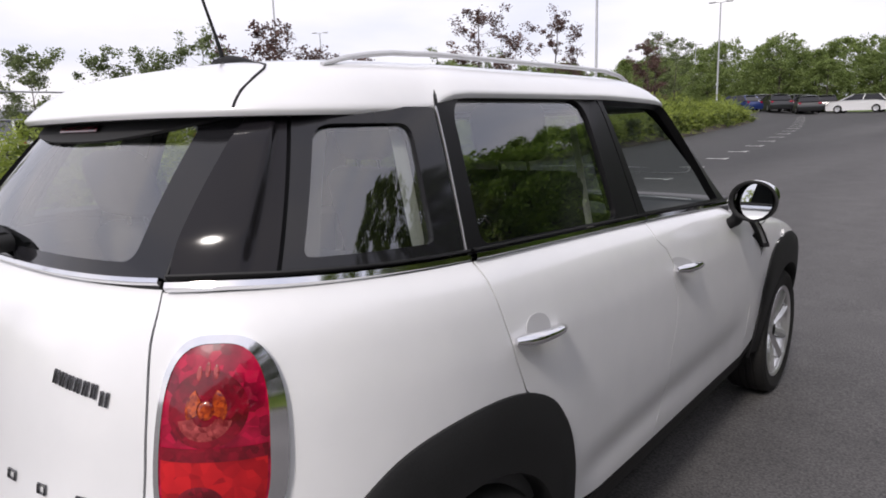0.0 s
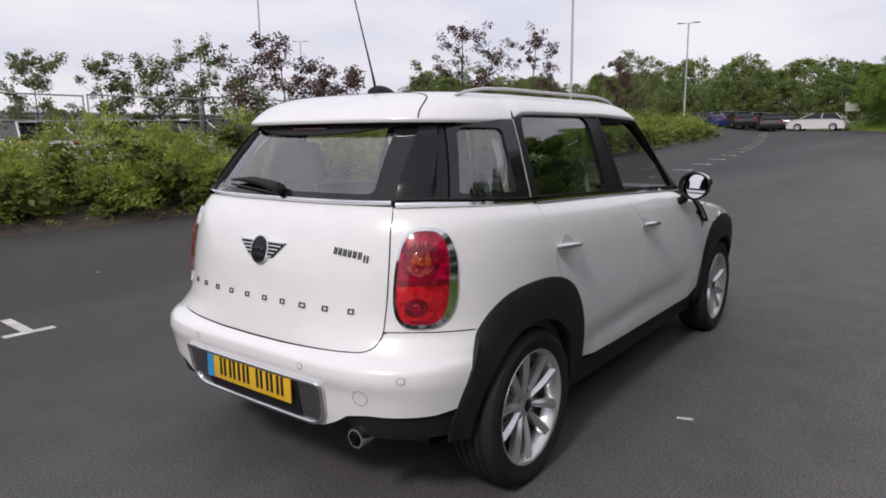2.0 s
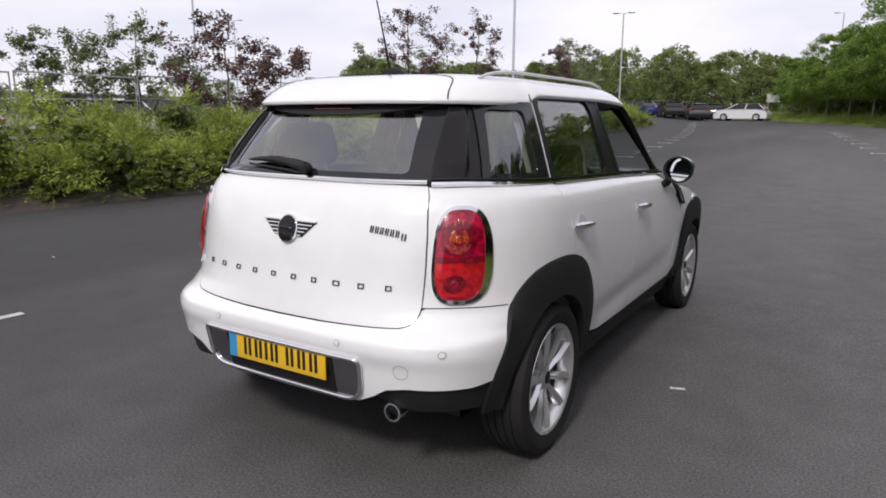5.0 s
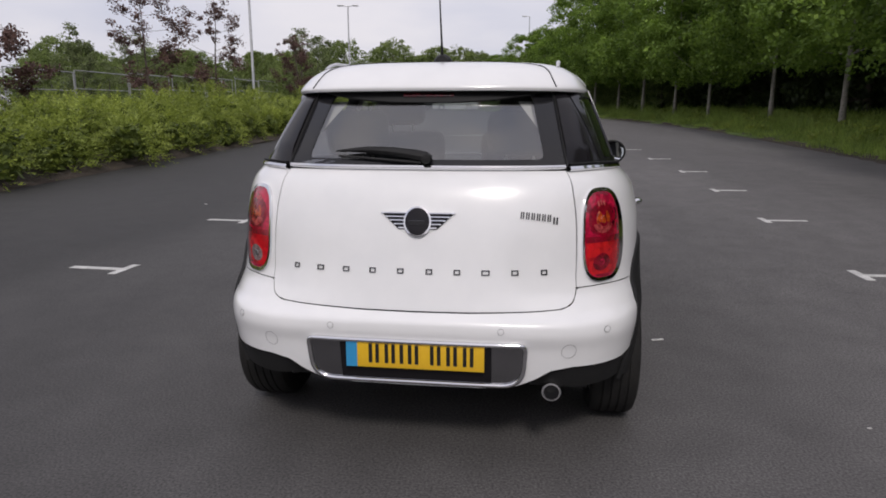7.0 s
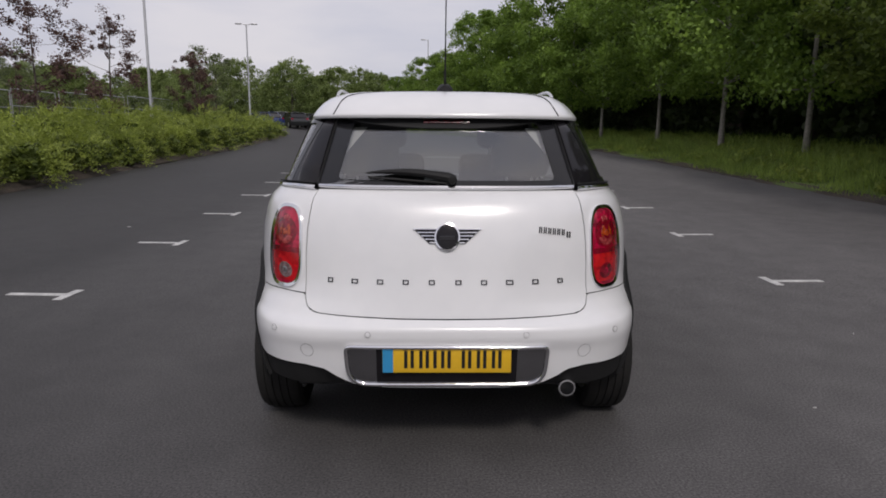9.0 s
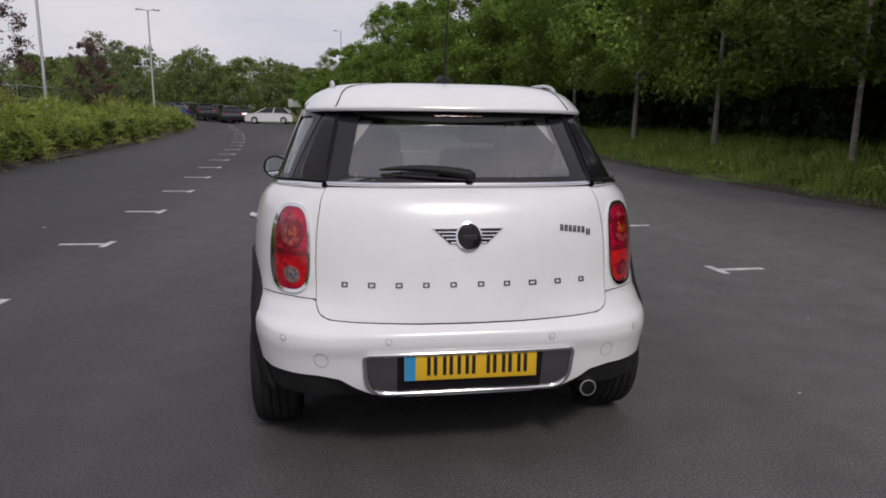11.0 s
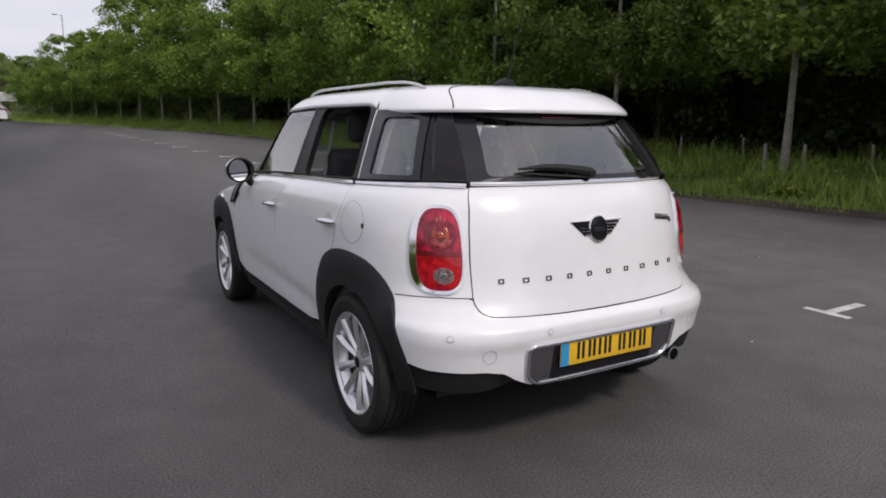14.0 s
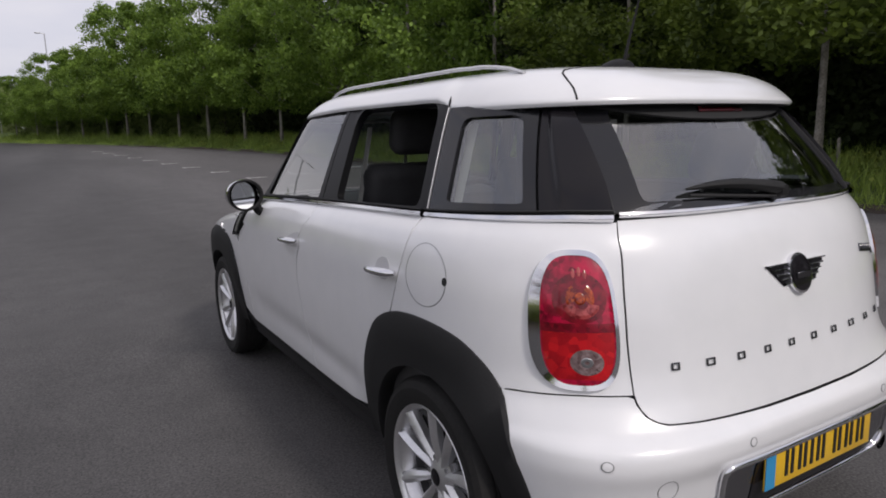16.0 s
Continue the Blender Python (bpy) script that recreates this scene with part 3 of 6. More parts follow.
def ring(skin, outer, inner, off=0.0, lip=0.008, side=1):
    """A frame between two loops of (u, z), with both rims turned in."""
    k = len(outer)
    v = [skin.off(side * u, z, off) for u, z in outer] + [skin.off(side * u, z, off) for u, z in inner]
    v += [skin.off(side * u, z, off - lip) for u, z in outer] + [skin.off(side * u, z, off - lip) for u, z in inner]
    f = []
    for i in range(k):
        j = (i + 1) % k
        f += [(i, j, k + j, k + i), (2 * k + i, 2 * k + j, j, i), (k + i, k + j, 3 * k + j, 3 * k + i)]
    return v, ([tuple(reversed(q)) for q in f] if side < 0 else f)


def dome(skin, u0, z0, hu, hz, power, off, rise, side=1, rings=6, seg=36, slant=0.0, taper=0.0):
    """A rounded lens or disc on the skin, half-sizes in u and height, standing off by off and rising to its middle."""
    v, f = [], []
    for i in range(rings + 1):
        c = i / rings
        for k in range(seg):
            a = 2 * math.pi * k / seg
            m = (abs(math.cos(a)) ** power + abs(math.sin(a)) ** power) ** (-1 / power)
            du, dz = math.cos(a) * m * c, math.sin(a) * m * c
            u, z = u0 + hu * du * (1 - taper * dz) + slant * dz, z0 + hz * dz
            v.append(skin.off(side * u, z, off + rise * (1 - c ** 2.5)))
    for k in range(seg):
        a = 2 * math.pi * k / seg
        m = (abs(math.cos(a)) ** power + abs(math.sin(a)) ** power) ** (-1 / power)
        dz = math.sin(a) * m
        v.append(skin.off(side * (u0 + hu * math.cos(a) * m * (1 - taper * dz) + slant * dz), z0 + hz * dz, -0.004))
    for i in range(rings + 1):
        for k in range(seg):
            j = (k + 1) % seg
            f.append((i * seg + k, (i + 1) * seg + k, (i + 1) * seg + j, i * seg + j))
    return v, ([tuple(reversed(q)) for q in f] if side < 0 else f)


def ribbon(skin, pts, width, off, thick=0.004, side=1, n=60, across=None):
    """A strip along (u, z) points on the skin: width in metres, its face at off."""
    p = resample(pts, n)
    v, f = [], []
    for i in range(n + 1):
        u, z = p[i]
        a, b = p[max(i - 1, 0)], p[min(i + 1, n)]
        d = (skin.point(side * b[0], b[1]) - skin.point(side * a[0], a[1])).normalized()
        nn = skin.normal(side * u, z)
        w = nn.cross(d).normalized()
        c = skin.point(side * u, z)
        for e, o in ((-1, off - thick), (-1, off), (-0.6, off + thick * 0.35), (0.6, off + thick * 0.35), (1, off), (1, off - thick)):
            v.append(c + w * e * width / 2 + nn * o)
    for i in range(n):
        for k in range(5):
            f.append((i * 6 + k, (i + 1) * 6 + k, (i + 1) * 6 + k + 1, i * 6 + k + 1))
    return v, ([tuple(reversed(q)) for q in f] if side > 0 else f)


car = thing("car", "white five-door compact crossover car with black wheel arches, on asphalt", "car")

# inner shell behind the gaps, open at the wheels
AXLES = (0.0, 2.595)
sv, sf, grid = [], [], {}
us = [i * 0.04 for i in range(-75, 76)]
zs = [0.2 + 0.03 * j for j in range(30)]
for i, u in enumerate(us):
    for j, z in enumerate(zs):
        grid[i, j] = len(sv)
        sv.append(BODY.off(u, z, -0.022))
for i in range(len(us) - 1):
    for j in range(len(zs) - 1):
        c = (sv[grid[i, j]] + sv[grid[i + 1, j + 1]]) / 2
        if min(math.hypot(c.y - a, c.z - 0.33) for a in AXLES) > 0.385 and c.z < BELT(c.y) - 0.03 and not (c.y < -0.25 and c.z < 0.44):
            sf.append((grid[i, j], grid[i + 1, j], grid[i + 1, j + 1], grid[i, j + 1]))
mesh_part("inner_shell", (sv, sf), GAP, car)

ARCH = [(0.445, 0.30), (0.448, 0.40), (0.435, 0.50), (0.405, 0.62), (0.36, 0.70), (0.30, 0.765), (0.20, 0.812), (0.08, 0.832),
        (-0.05, 0.83), (-0.16, 0.808), (-0.243, 0.76), (-0.306, 0.70), (-0.346, 0.64), (-0.378, 0.58), (-0.402, 0.52), (-0.420, 0.46), (-0.432, 0.39), (-0.43, 0.31)]


def arch_part(i, j, n=4):
    """The arch line from corner i to corner j as a smooth curve."""
    out = []
    for k in range(i, j):
        p = [Vector(ARCH[min(max(m, 0), len(ARCH) - 1)]) for m in (k - 1, k, k + 1, k + 2)]
        for t in (q / n for q in range(n)):
            out.append(tuple(0.5 * (2 * p[1] + (p[2] - p[0]) * t + (2 * p[0] - 5 * p[1] + 4 * p[2] - p[3]) * t * t + (3 * p[1] - p[0] - 3 * p[2] + p[3]) * t ** 3)))
    return out + [ARCH[j]]


DOOR_REAR = [(0.20, 0.812), (0.166, 0.9), (0.143, 0.98), (0.130, 1.05), (0.128, 1.115)]
DOOR_MID = [(1.00, 0.368), (1.06, 0.50), (1.08, 0.66), (1.080, 0.9), (1.062, 1.0), (1.036, 1.081)]


def shifted(pts, dy, dz=0.0):
    return [(y + dy, z + dz) for y, z in pts]


# tailgate
HB = [(-0.588, 0.716), (-0.586, 0.690), (-0.579, 0.669), (-0.563, 0.655), (-0.533, 0.646), (-0.44, 0.641), (-0.2, 0.633), (0, 0.631), (0.2, 0.633), (0.44, 0.641), (0.533, 0.646), (0.563, 0.655), (0.579, 0.669), (0.586, 0.690), (0.588, 0.716)]
HR = [(0.588, 0.716), (0.586, 0.85), (0.579, 0.98), (0.567, 1.06), (0.542, 1.137)]
HT = [(-0.542, 1.137), (-0.3, 1.142), (0, 1.143), (0.3, 1.142), (0.542, 1.137)]
tailgate = mesh_part("tailgate", patch(BODY, BODY.tail(HB), BODY.tail(HT), BODY.tail([(-x, z) for x, z in HR]), BODY.tail(HR), 48, 26, flange=0.016), PAINT, car, "white painted tailgate")

for s in (1, -1):
    # rear quarter
    gap = 0.0048
    seam = [(BODY.by_x(0.587 + gap, 0.714), 0.714), (BODY.by_x(0.70, 0.714), 0.714), (BODY.by_y(-0.310, 0.707), 0.707)]
    arch_top = BODY.side([p for p in reversed(arch_part(6, 11))])
    top = [(BODY.by_x(0.542 + gap, 1.133), 1.133)] + BODY.side([(y, BELT(y) - 0.004) for y in (-0.3, -0.15, 0.0, 0.08, 0.128 - gap)])
    left = [(BODY.by_x(x + gap, z), z) for x, z in HR]
    left[0], left[-1] = seam[0], top[0]
    right = BODY.side(shifted(DOOR_REAR, -gap / 2))
    right[-1] = top[-1]
    bottom = seam + arch_top
    bottom[-1] = right[0]
    mesh_part("quarter_panel", patch(BODY, bottom, top, left, right, 54, 26, side=s), PAINT, car)
    # rear door
    left = BODY.side(arch_part(1, 5) + shifted(DOOR_REAR, gap / 2))
    right = BODY.side(shifted(DOOR_MID, -gap / 2))
    top = [left[-1]] + BODY.side([(y, BELT(y) - 0.004) for y in (0.4, 0.6, 0.8, 0.95)]) + [right[-1]]
    bottom = [left[0]] + BODY.side([(0.6, 0.375), (0.85, 0.37)]) + [right[0]]
    crease = lambda a, w: -0.010 * math.exp(-((w - 0.10 - 0.05 * a) / 0.07) ** 2) * min(1, 4 * a)
    rear_door = mesh_part("rear_door", patch(BODY, bottom, top, left, right, 26, 40, side=s, shape=crease), PAINT, car)
    # front door
    left = BODY.side(shifted(DOOR_MID, gap / 2))
    right = BODY.side([(1.985, 0.36), (1.985, 0.6), (1.985, 0.9), (1.985, 1.022)])
    top = [left[-1]] + BODY.side([(y, BELT(y) - 0.004) for y in (1.3, 1.5, 1.7, 1.85)]) + [right[-1]]
    crease2 = lambda a, w: -0.010 * math.exp(-((w - 0.15 + 0.05 * a) / 0.07) ** 2) * min(1, 5 * (1 - a))
    front_door = mesh_part("front_door", patch(BODY, [left[0]] + BODY.side([(1.5, 0.365)]) + [right[0]], top, left, right, 26, 40, side=s, shape=crease2), PAINT, car)
    # front wing, nose and bonnet
    arch_f = [(2.595 - y, z) for y, z in arch_part(1, 13)]
    arch_a, arch_b = [(2.595 - y, z) for y, z in arch_part(1, 6)], [(2.595 - y, z) for y, z in arch_part(6, 13)]
    top_a, top_b = BODY.side([(1.9868, 0.93), (2.2, 0.928), (2.395, 0.925)]), BODY.side([(2.395, 0.925), (2.8, 0.91), (3.10, 0.90)])
    top = top_a + top_b[1:]
    right = BODY.side(arch_a) + top_a[-1:]
    wing_a = patch(BODY, BODY.side([(1.9868, 0.36), arch_a[0]]), top_a, BODY.side([(1.9868, 0.36), (1.9868, 0.7), (1.9868, 0.93)]), right, 16, 24, side=s, flange=0.008)
    wing_b = patch(BODY, BODY.side(arch_b), top_b, [right[-2], top_a[-1]], BODY.side([arch_b[-1], (3.10, 0.75), (3.10, 0.90)]), 36, 12, side=s, flange=0.008)
    mesh_part("front_wing", join(wing_a, wing_b), PAINT, car)
    edge = [(BODY.by_y(3.10, z), z) for z in (0.5, 0.6, 0.75, 0.90)]
    mesh_part("nose_panel", patch(BODY, [(BODY.by_y(3.02, 0.24), 0.24), (3, 0.24)], [(BODY.by_y(3.10, 0.90), 0.90), (3, 0.90)],
                                  [(BODY.by_y(3.02, 0.24), 0.24)] + edge, [(3, 0.24), (3, 0.90)], 16, 20, side=s), PAINT, car)
    lo = [(u, z + 0.004) for u, z in top] + [(3, 0.904)]
    hi = [(BODY.by_y(1.992, 1.02), 1.02), (BODY.by_y(2.3, 1.03), 1.03), (2.5, 1.035), (3, 1.045)]
    mesh_part("bonnet_half", patch(BODY, lo, hi, [lo[0], hi[0]], [lo[-1], hi[-1]], 40, 16, side=s), PAINT, car)
    # bumper corner and middle
    for axle, flip in ((0.0, 1), (2.595, -1)):
        out_l = resample([(axle + flip * y, z) for y, z in arch_part(0, len(ARCH) - 1)], 60)
        inn_l = []
        for k in range(61):
            a = radians(-3 + 186 * k / 60)
            inn_l.append((axle + flip * 0.352 * math.cos(a), 0.33 + 0.352 * math.sin(a) * (0.985 if math.sin(a) > 0 else 1.0)))
        v, f = [], []
        for k in range(61):
            (yo, zo), (yi, zi) = out_l[k], inn_l[k]
            uo, ui = BODY.by_y(yo, zo), BODY.by_y(yi, zi)
            ym, zm = yo * 0.45 + yi * 0.55, zo * 0.45 + zi * 0.55
            um = BODY.by_y(ym, zm)
            blend = sstep(0.30, 0.55, zm)
            v += [BODY.off(s * uo, zo, -0.008), BODY.off(s * uo, zo, 0.007), BODY.off(s * (uo * 0.85 + um * 0.15), zo * 0.85 + zm * 0.15, 0.006 + 0.008 * blend),
                  BODY.off(s * um, zm, 0.015 * blend), BODY.off(s * ui, zi, 0.014)]
            e = BODY.off(s * ui, zi, 0.0)
            v += [Vector((e.x + s * 0.002, axle + (e.y - axle) * 0.985, 0.33 + (e.z - 0.33) * 0.985)), Vector((s * 0.66, axle + (e.y - axle) * 1.02, 0.33 + (e.z - 0.33) * 1.03))]
        for k in range(60):
            for j in range(6):
                q = (k * 7 + j, k * 7 + j + 1, (k + 1) * 7 + j + 1, (k + 1) * 7 + j)
                f.append(q if s * flip > 0 else tuple(reversed(q)))
        mesh_part("wheel_arch", (v, f), PLASTIC, car, "matt black plastic wheel arch")
        inner = moved(lathe([(0.40, 0.0), (0.40, -0.24), (0.05, -0.25)], 32), pose(s * 0.66, axle, 0.33, 0, -90 if s < 0 else 90, 0))
        inner = ([Vector((p[0], p[1], max(p[2], 0.24))) for p in inner[0]], inner[1])
        mesh_part("wheel_well", inner, GAP, car)
    # sill
    sy = [0.40, 0.8, 1.3, 1.8, 2.2]
    mesh_part("sill", patch(BODY, BODY.side([(y, 0.20) for y in sy]), BODY.side([(y, 0.366) for y in sy]), BODY.side([(0.40, 0.20), (0.40, 0.366)]), BODY.side([(2.2, 0.20), (2.2, 0.366)]),
                            24, 8, -0.002, side=s, shape=lambda a, w: 0.006 * math.sin(math.pi * w) - 0.07 * (1 - w) ** 1.3), PLASTIC, car, "black plastic sill")

# bumper: one skin round the tail
BT = [(0.0, 0.6280), (0.2, 0.6300), (0.44, 0.6380), (0.535, 0.6430), (0.566, 0.6520), (0.5825, 0.6672), (0.5898, 0.690)]
BL = [(0.0, 0.335), (0.25, 0.337), (0.38, 0.352), (0.45, 0.385), (0.50, 0.418), (0.58, 0.432)]
tr = BUMPER.tail(BT) + [(BUMPER.by_x(0.592, 0.710), 0.710), (BUMPER.by_x(0.70, 0.710), 0.710), (BUMPER.by_y(-0.304, 0.702), 0.702)]
br = BUMPER.tail(BL) + [(BUMPER.by_x(0.66, 0.432), 0.432), (BUMPER.by_y(-0.50, 0.434), 0.434), (BUMPER.by_y(-0.423, 0.446), 0.446)]
er = [br[-1]] + BUMPER.side([(-0.414, 0.48), (-0.398, 0.53), (-0.373, 0.59), (-0.340, 0.65)]) + [tr[-1]]
neg = lambda pts: [(-u, z) for u, z in pts]
rear_bumper = mesh_part("rear_bumper", patch(BUMPER, neg(br)[::-1][:-1] + br, neg(tr)[::-1][:-1] + tr, neg(er), er, 96, 30, flange=0.02), PAINT, car, "white painted rear bumper")
vb = BUMPER.tail([(0.0, 0.328), (0.3, 0.322), (0.42, 0.328), (0.6, 0.332)]) + [(BUMPER.by_y(-0.42, 0.335), 0.335)]
vt = BUMPER.tail([(x, z + 0.02) for x, z in BL]) + [(BUMPER.by_x(0.66, 0.452), 0.452), (BUMPER.by_y(-0.42, 0.465), 0.465)]
ve = [vb[-1], vt[-1]]
mesh_part("valance", patch(BUMPER, neg(vb)[::-1][:-1] + vb, neg(vt)[::-1][:-1] + vt, neg(ve), ve, 60, 10, -0.012, 0.0, 1, lambda a, w: -0.12 * (1 - w) ** 1.2 * (1 - sstep(0.25, 0.75, abs(2 * a - 1)))), PLASTIC, car, "black plastic lower valance")
mesh_part("underbody", box(0, 1.46, 0.30, 1.16, 3.50, 0.08, 0.03), GAP, car)

# number plate trim and plate
hold_o = rounded_quad([(-0.405, 0.352), (0.405, 0.352), (0.415, 0.533), (-0.415, 0.533)], [0.085, 0.085, 0.03, 0.03])
hold_i = [(x * 0.974, 0.443 + (z - 0.443) * 0.89) for x, z in hold_o]
hold_m = [((a[0] + b[0]) / 2, (a[1] + b[1]) / 2) for a, b in zip(hold_o, hold_i)]
hold_l = [BUMPER.off(u, z, 0.008) for u, z in BUMPER.tail(hold_m + hold_m[:1])]
holder = mesh_part("plate_trim", tube(hold_l, 0.0095, 10, False), CHROME, rear_bumper, "chrome trim round the number plate")
v, f = [], []
for i in range(41):
    x = -0.4 + 0.8 * i / 40
    e = max(0.0, abs(x) - 0.30) / 0.11
    lo = 0.357 + 0.06 * e ** 2.6
    for j in range(9):
        z = lo + (0.528 - 0.02 * e ** 4 - lo) * j / 8
        v.append(BUMPER.off(BUMPER.by_x(x, z), z, 0.006))
f = [(i * 9 + j, (i + 1) * 9 + j, (i + 1) * 9 + j + 1, i * 9 + j + 1) for i in range(40) for j in range(8)]
mesh_part("trim_panel", (v, f), PANEL_SILVER, rear_bumper, "dark polished metal panel beside the number plate")
lo_, hi_ = BUMPER.tail([(x / 10 * 0.285, 0.368) for x in range(-10, 11)]), BUMPER.tail([(x / 10 * 0.285, 0.526) for x in range(-10, 11)])
mesh_part("plate_recess", patch(BUMPER, lo_, hi_, [lo_[0], hi_[0]], [lo_[-1], hi_[-1]], 20, 6, 0.008, 0.004), GLOSS_BLACK, rear_bumper)
PLATE_Y = -0.700
plate = mesh_part("number_plate", box(0, PLATE_Y, 0.474, 0.52, 0.006, 0.111, 0.0025), PLATE_YELLOW, rear_bumper, "yellow number plate with a blue band")
mesh_part("plate_band", box(-0.238, PLATE_Y - 0.0035, 0.474, 0.042, 0.002, 0.108), PLATE_BLUE, plate)
x = -0.178
for k, w in enumerate((0.050, 0.050, 0.016, 0.050, 0.0, 0.050, 0.050, 0.050)):
    if w:
        for dx in (-0.33, 0.33) if w > 0.03 else (0.0,):
            mesh_part("plate_bar", box(x + w / 2 + dx * w * 0.78, PLATE_Y - 0.0038, 0.475, 0.0135, 0.0016, 0.074, 0.002, 1), PLATE_INK, plate)
    x += w + 0.011 if w else 0.022

# tail lights
for s in (1, -1):
    u0 = (BODY.by_x(0.613, 0.9) + BODY.by_y(-0.378, 0.9)) / 2
    hu = (BODY.by_y(-0.378, 0.9) - BODY.by_x(0.613, 0.9)) / 2
    light = new("tail_light")
    light.parent = car
    light["label"] = "red tail light with amber indicator"
    mesh_part("lens", dome(BODY, u0, 0.897, hu, 0.160, 3.1, 0.008, 0.014, s, 14, 72, taper=0.06), RED_LENS, light, "", 60)

    def on_lens(du, dz, lift):
        c = min(1.0, (abs(du) ** 3.1 + abs(dz) ** 3.1) ** (1 / 3.1))
        return BODY.off(s * (u0 + hu * du * (1 - 0.06 * dz)), 0.897 + 0.160 * dz, 0.008 + 0.014 * (1 - c ** 2.5) + lift)

    def lens_disc(name, cu, cz, ru, rz, lift, material, start=0.0, stop=1.0, inner=0.0):
        """A round or ring-shaped cell moulded on the lens."""
        v, f, seg = [], [], 40
        for i in range(6):
            c = inner + (1 - inner) * i / 5
            for k in range(seg + 1):
                a = 2 * math.pi * (start + (stop - start) * k / seg)
                v.append(on_lens(cu + ru * c * math.cos(a), (cz - 0.897) / 0.160 + rz / 0.160 * c * math.sin(a), lift * (1 - 0.8 * (i == 5))))
        for i in range(5):
            for k in range(seg):
                q = (i * (seg + 1) + k, (i + 1) * (seg + 1) + k, (i + 1) * (seg + 1) + k + 1, i * (seg + 1) + k + 1)
                f.append(q if s > 0 else tuple(reversed(q)))
        mesh_part(name, (v, f), material, light, "", 60)

    def lens_belt(name, z0, z1, sag, lift, material, edge=0.97, rows=8):
        """A band across the lens between two heights, its upper side sagging to the middle."""
        v, f = [], []
        for j in range(rows + 1):
            for i in range(25):
                t = 2 * i / 24 - 1
                z = z0 + (z1 - z0 - sag * (1 - t * t)) * j / rows
                dz = (z - 0.897) / 0.160
                w = max(0.0, 1 - abs(dz) ** 3.1) ** (1 / 3.1) * edge
                v.append(on_lens(w * t, dz, lift))
        for j in range(rows):
            for i in range(24):
                q = (j * 25 + i, j * 25 + i + 1, (j + 1) * 25 + i + 1, (j + 1) * 25 + i)
                f.append(q if s > 0 else tuple(reversed(q)))
        mesh_part(name, (v, f), material, light, "", 60)

    lens_belt("lower_lens", 0.751, 0.884, 0.012, 0.0008, RED_BRIGHT, 0.95, 12)
    lens_belt("lens_band", 0.872, 0.894, 0.0, 0.0016, RED_DARK)
    lens_disc("indicator_bowl", -0.10, 0.955, 0.74, 0.062, 0.0004, RED_DARK)
    lens_disc("indicator_ring", -0.14, 0.945, 0.50, 0.040, 0.0016, PINK_LENS, 0.53, 0.97, 0.40)
    lens_disc("indicator_lens", -0.12, 0.956, 0.38, 0.036, 0.0020, AMBER, 0.92, 1.16, 0.42)
    lens_disc("indicator_lens", -0.12, 0.956, 0.38, 0.036, 0.0020, AMBER, 0.34, 0.58, 0.42)
    lens_disc("indicator_bulb", -0.12, 0.954, 0.15, 0.015, 0.0026, AMBER)
    for du, zc in ((-0.28, 1.012), (-0.12, 1.018), (0.04, 1.014)):
        lens_disc("prism_cell", du, zc, 0.05, 0.012, 0.0010, PINK_LENS)
    lens_disc("fog_lamp", -0.20, 0.797, 0.46, 0.036, 0.0016, RED_DARK if s > 0 else CLEAR_LENS)
    lens_disc("fog_bulb", -0.20, 0.797, 0.17, 0.014, 0.0024, RED_LENS if s > 0 else RAIL, 0, 1, 0.35)

    def rim_loop(grow, wide, n=64):
        out = []
        for k in range(n):
            a = 2 * math.pi * k / n
            m = (abs(math.cos(a)) ** 3.1 + abs(math.sin(a)) ** 3.1) ** (-1 / 3.1)
            out.append((u0 + (hu + grow * 0.45 + wide * max(0, math.cos(a))) * math.cos(a) * m * (1 - 0.06 * math.sin(a) * m), 0.897 + (0.160 + grow) * math.sin(a) * m))
        return out

    mesh_part("light_trim", ring(BODY, rim_loop(0.013, 0.014), rim_loop(0.0, 0.0), 0.010, 0.02, s), CHROME, light, "chrome surround")

# badges, sensors and covers on the tail
badge = mesh_part("badge_disc", dome(BODY, 0, 0.957, BODY.by_x(0.052, 0.957), 0.055, 2.0, 0.012, 0.004, 1, 4, 40), CHROME, tailgate, "round winged chrome and black badge")
mesh_part("badge_face", dome(BODY, 0, 0.957, BODY.by_x(0.0455, 0.957), 0.0485, 2.0, 0.0150, 0.003, 1, 4, 36), GLOSS_BLACK, badge)
mesh_part("badge_bar", box(0, BODY.point(0, 0.957).y - 0.0205, 0.957, 0.062, 0.003, 0.018, 0.001, 1), DARK_CHROME, badge)
for s in (1, -1):
    top_w, low_w = [(BODY.by_x(0.040 + 0.098 * i / 8, 0.990), 0.990) for i in range(9)], [(BODY.by_x(0.030 + 0.042 * i / 8, 0.930), 0.930) for i in range(9)]
    mesh_part("badge_backing", patch(BODY, low_w, top_w, [low_w[0], top_w[0]], [low_w[-1], top_w[-1]], 8, 4, 0.004, 0.006, s), GLOSS_BLACK, badge)
    for k in range(5):
        z = 0.988 - 0.0132 * k
        xa, xb = 0.042, 0.138 - 0.0165 * k
        pts = [(BODY.by_x(xa + (xb - xa) * i / 6, z), z) for i in range(7)]
        mesh_part("badge_wing", ribbon(BODY, pts, 0.0062, 0.008, 0.006, s, 8), CHROME, badge)
LETTERS = ((-0.478, 0.024), (-0.376, 0.030), (-0.272, 0.028), (-0.168, 0.026), (-0.062, 0.026), (0.046, 0.026), (0.150, 0.026), (0.255, 0.034), (0.362, 0.028), (0.468, 0.026))
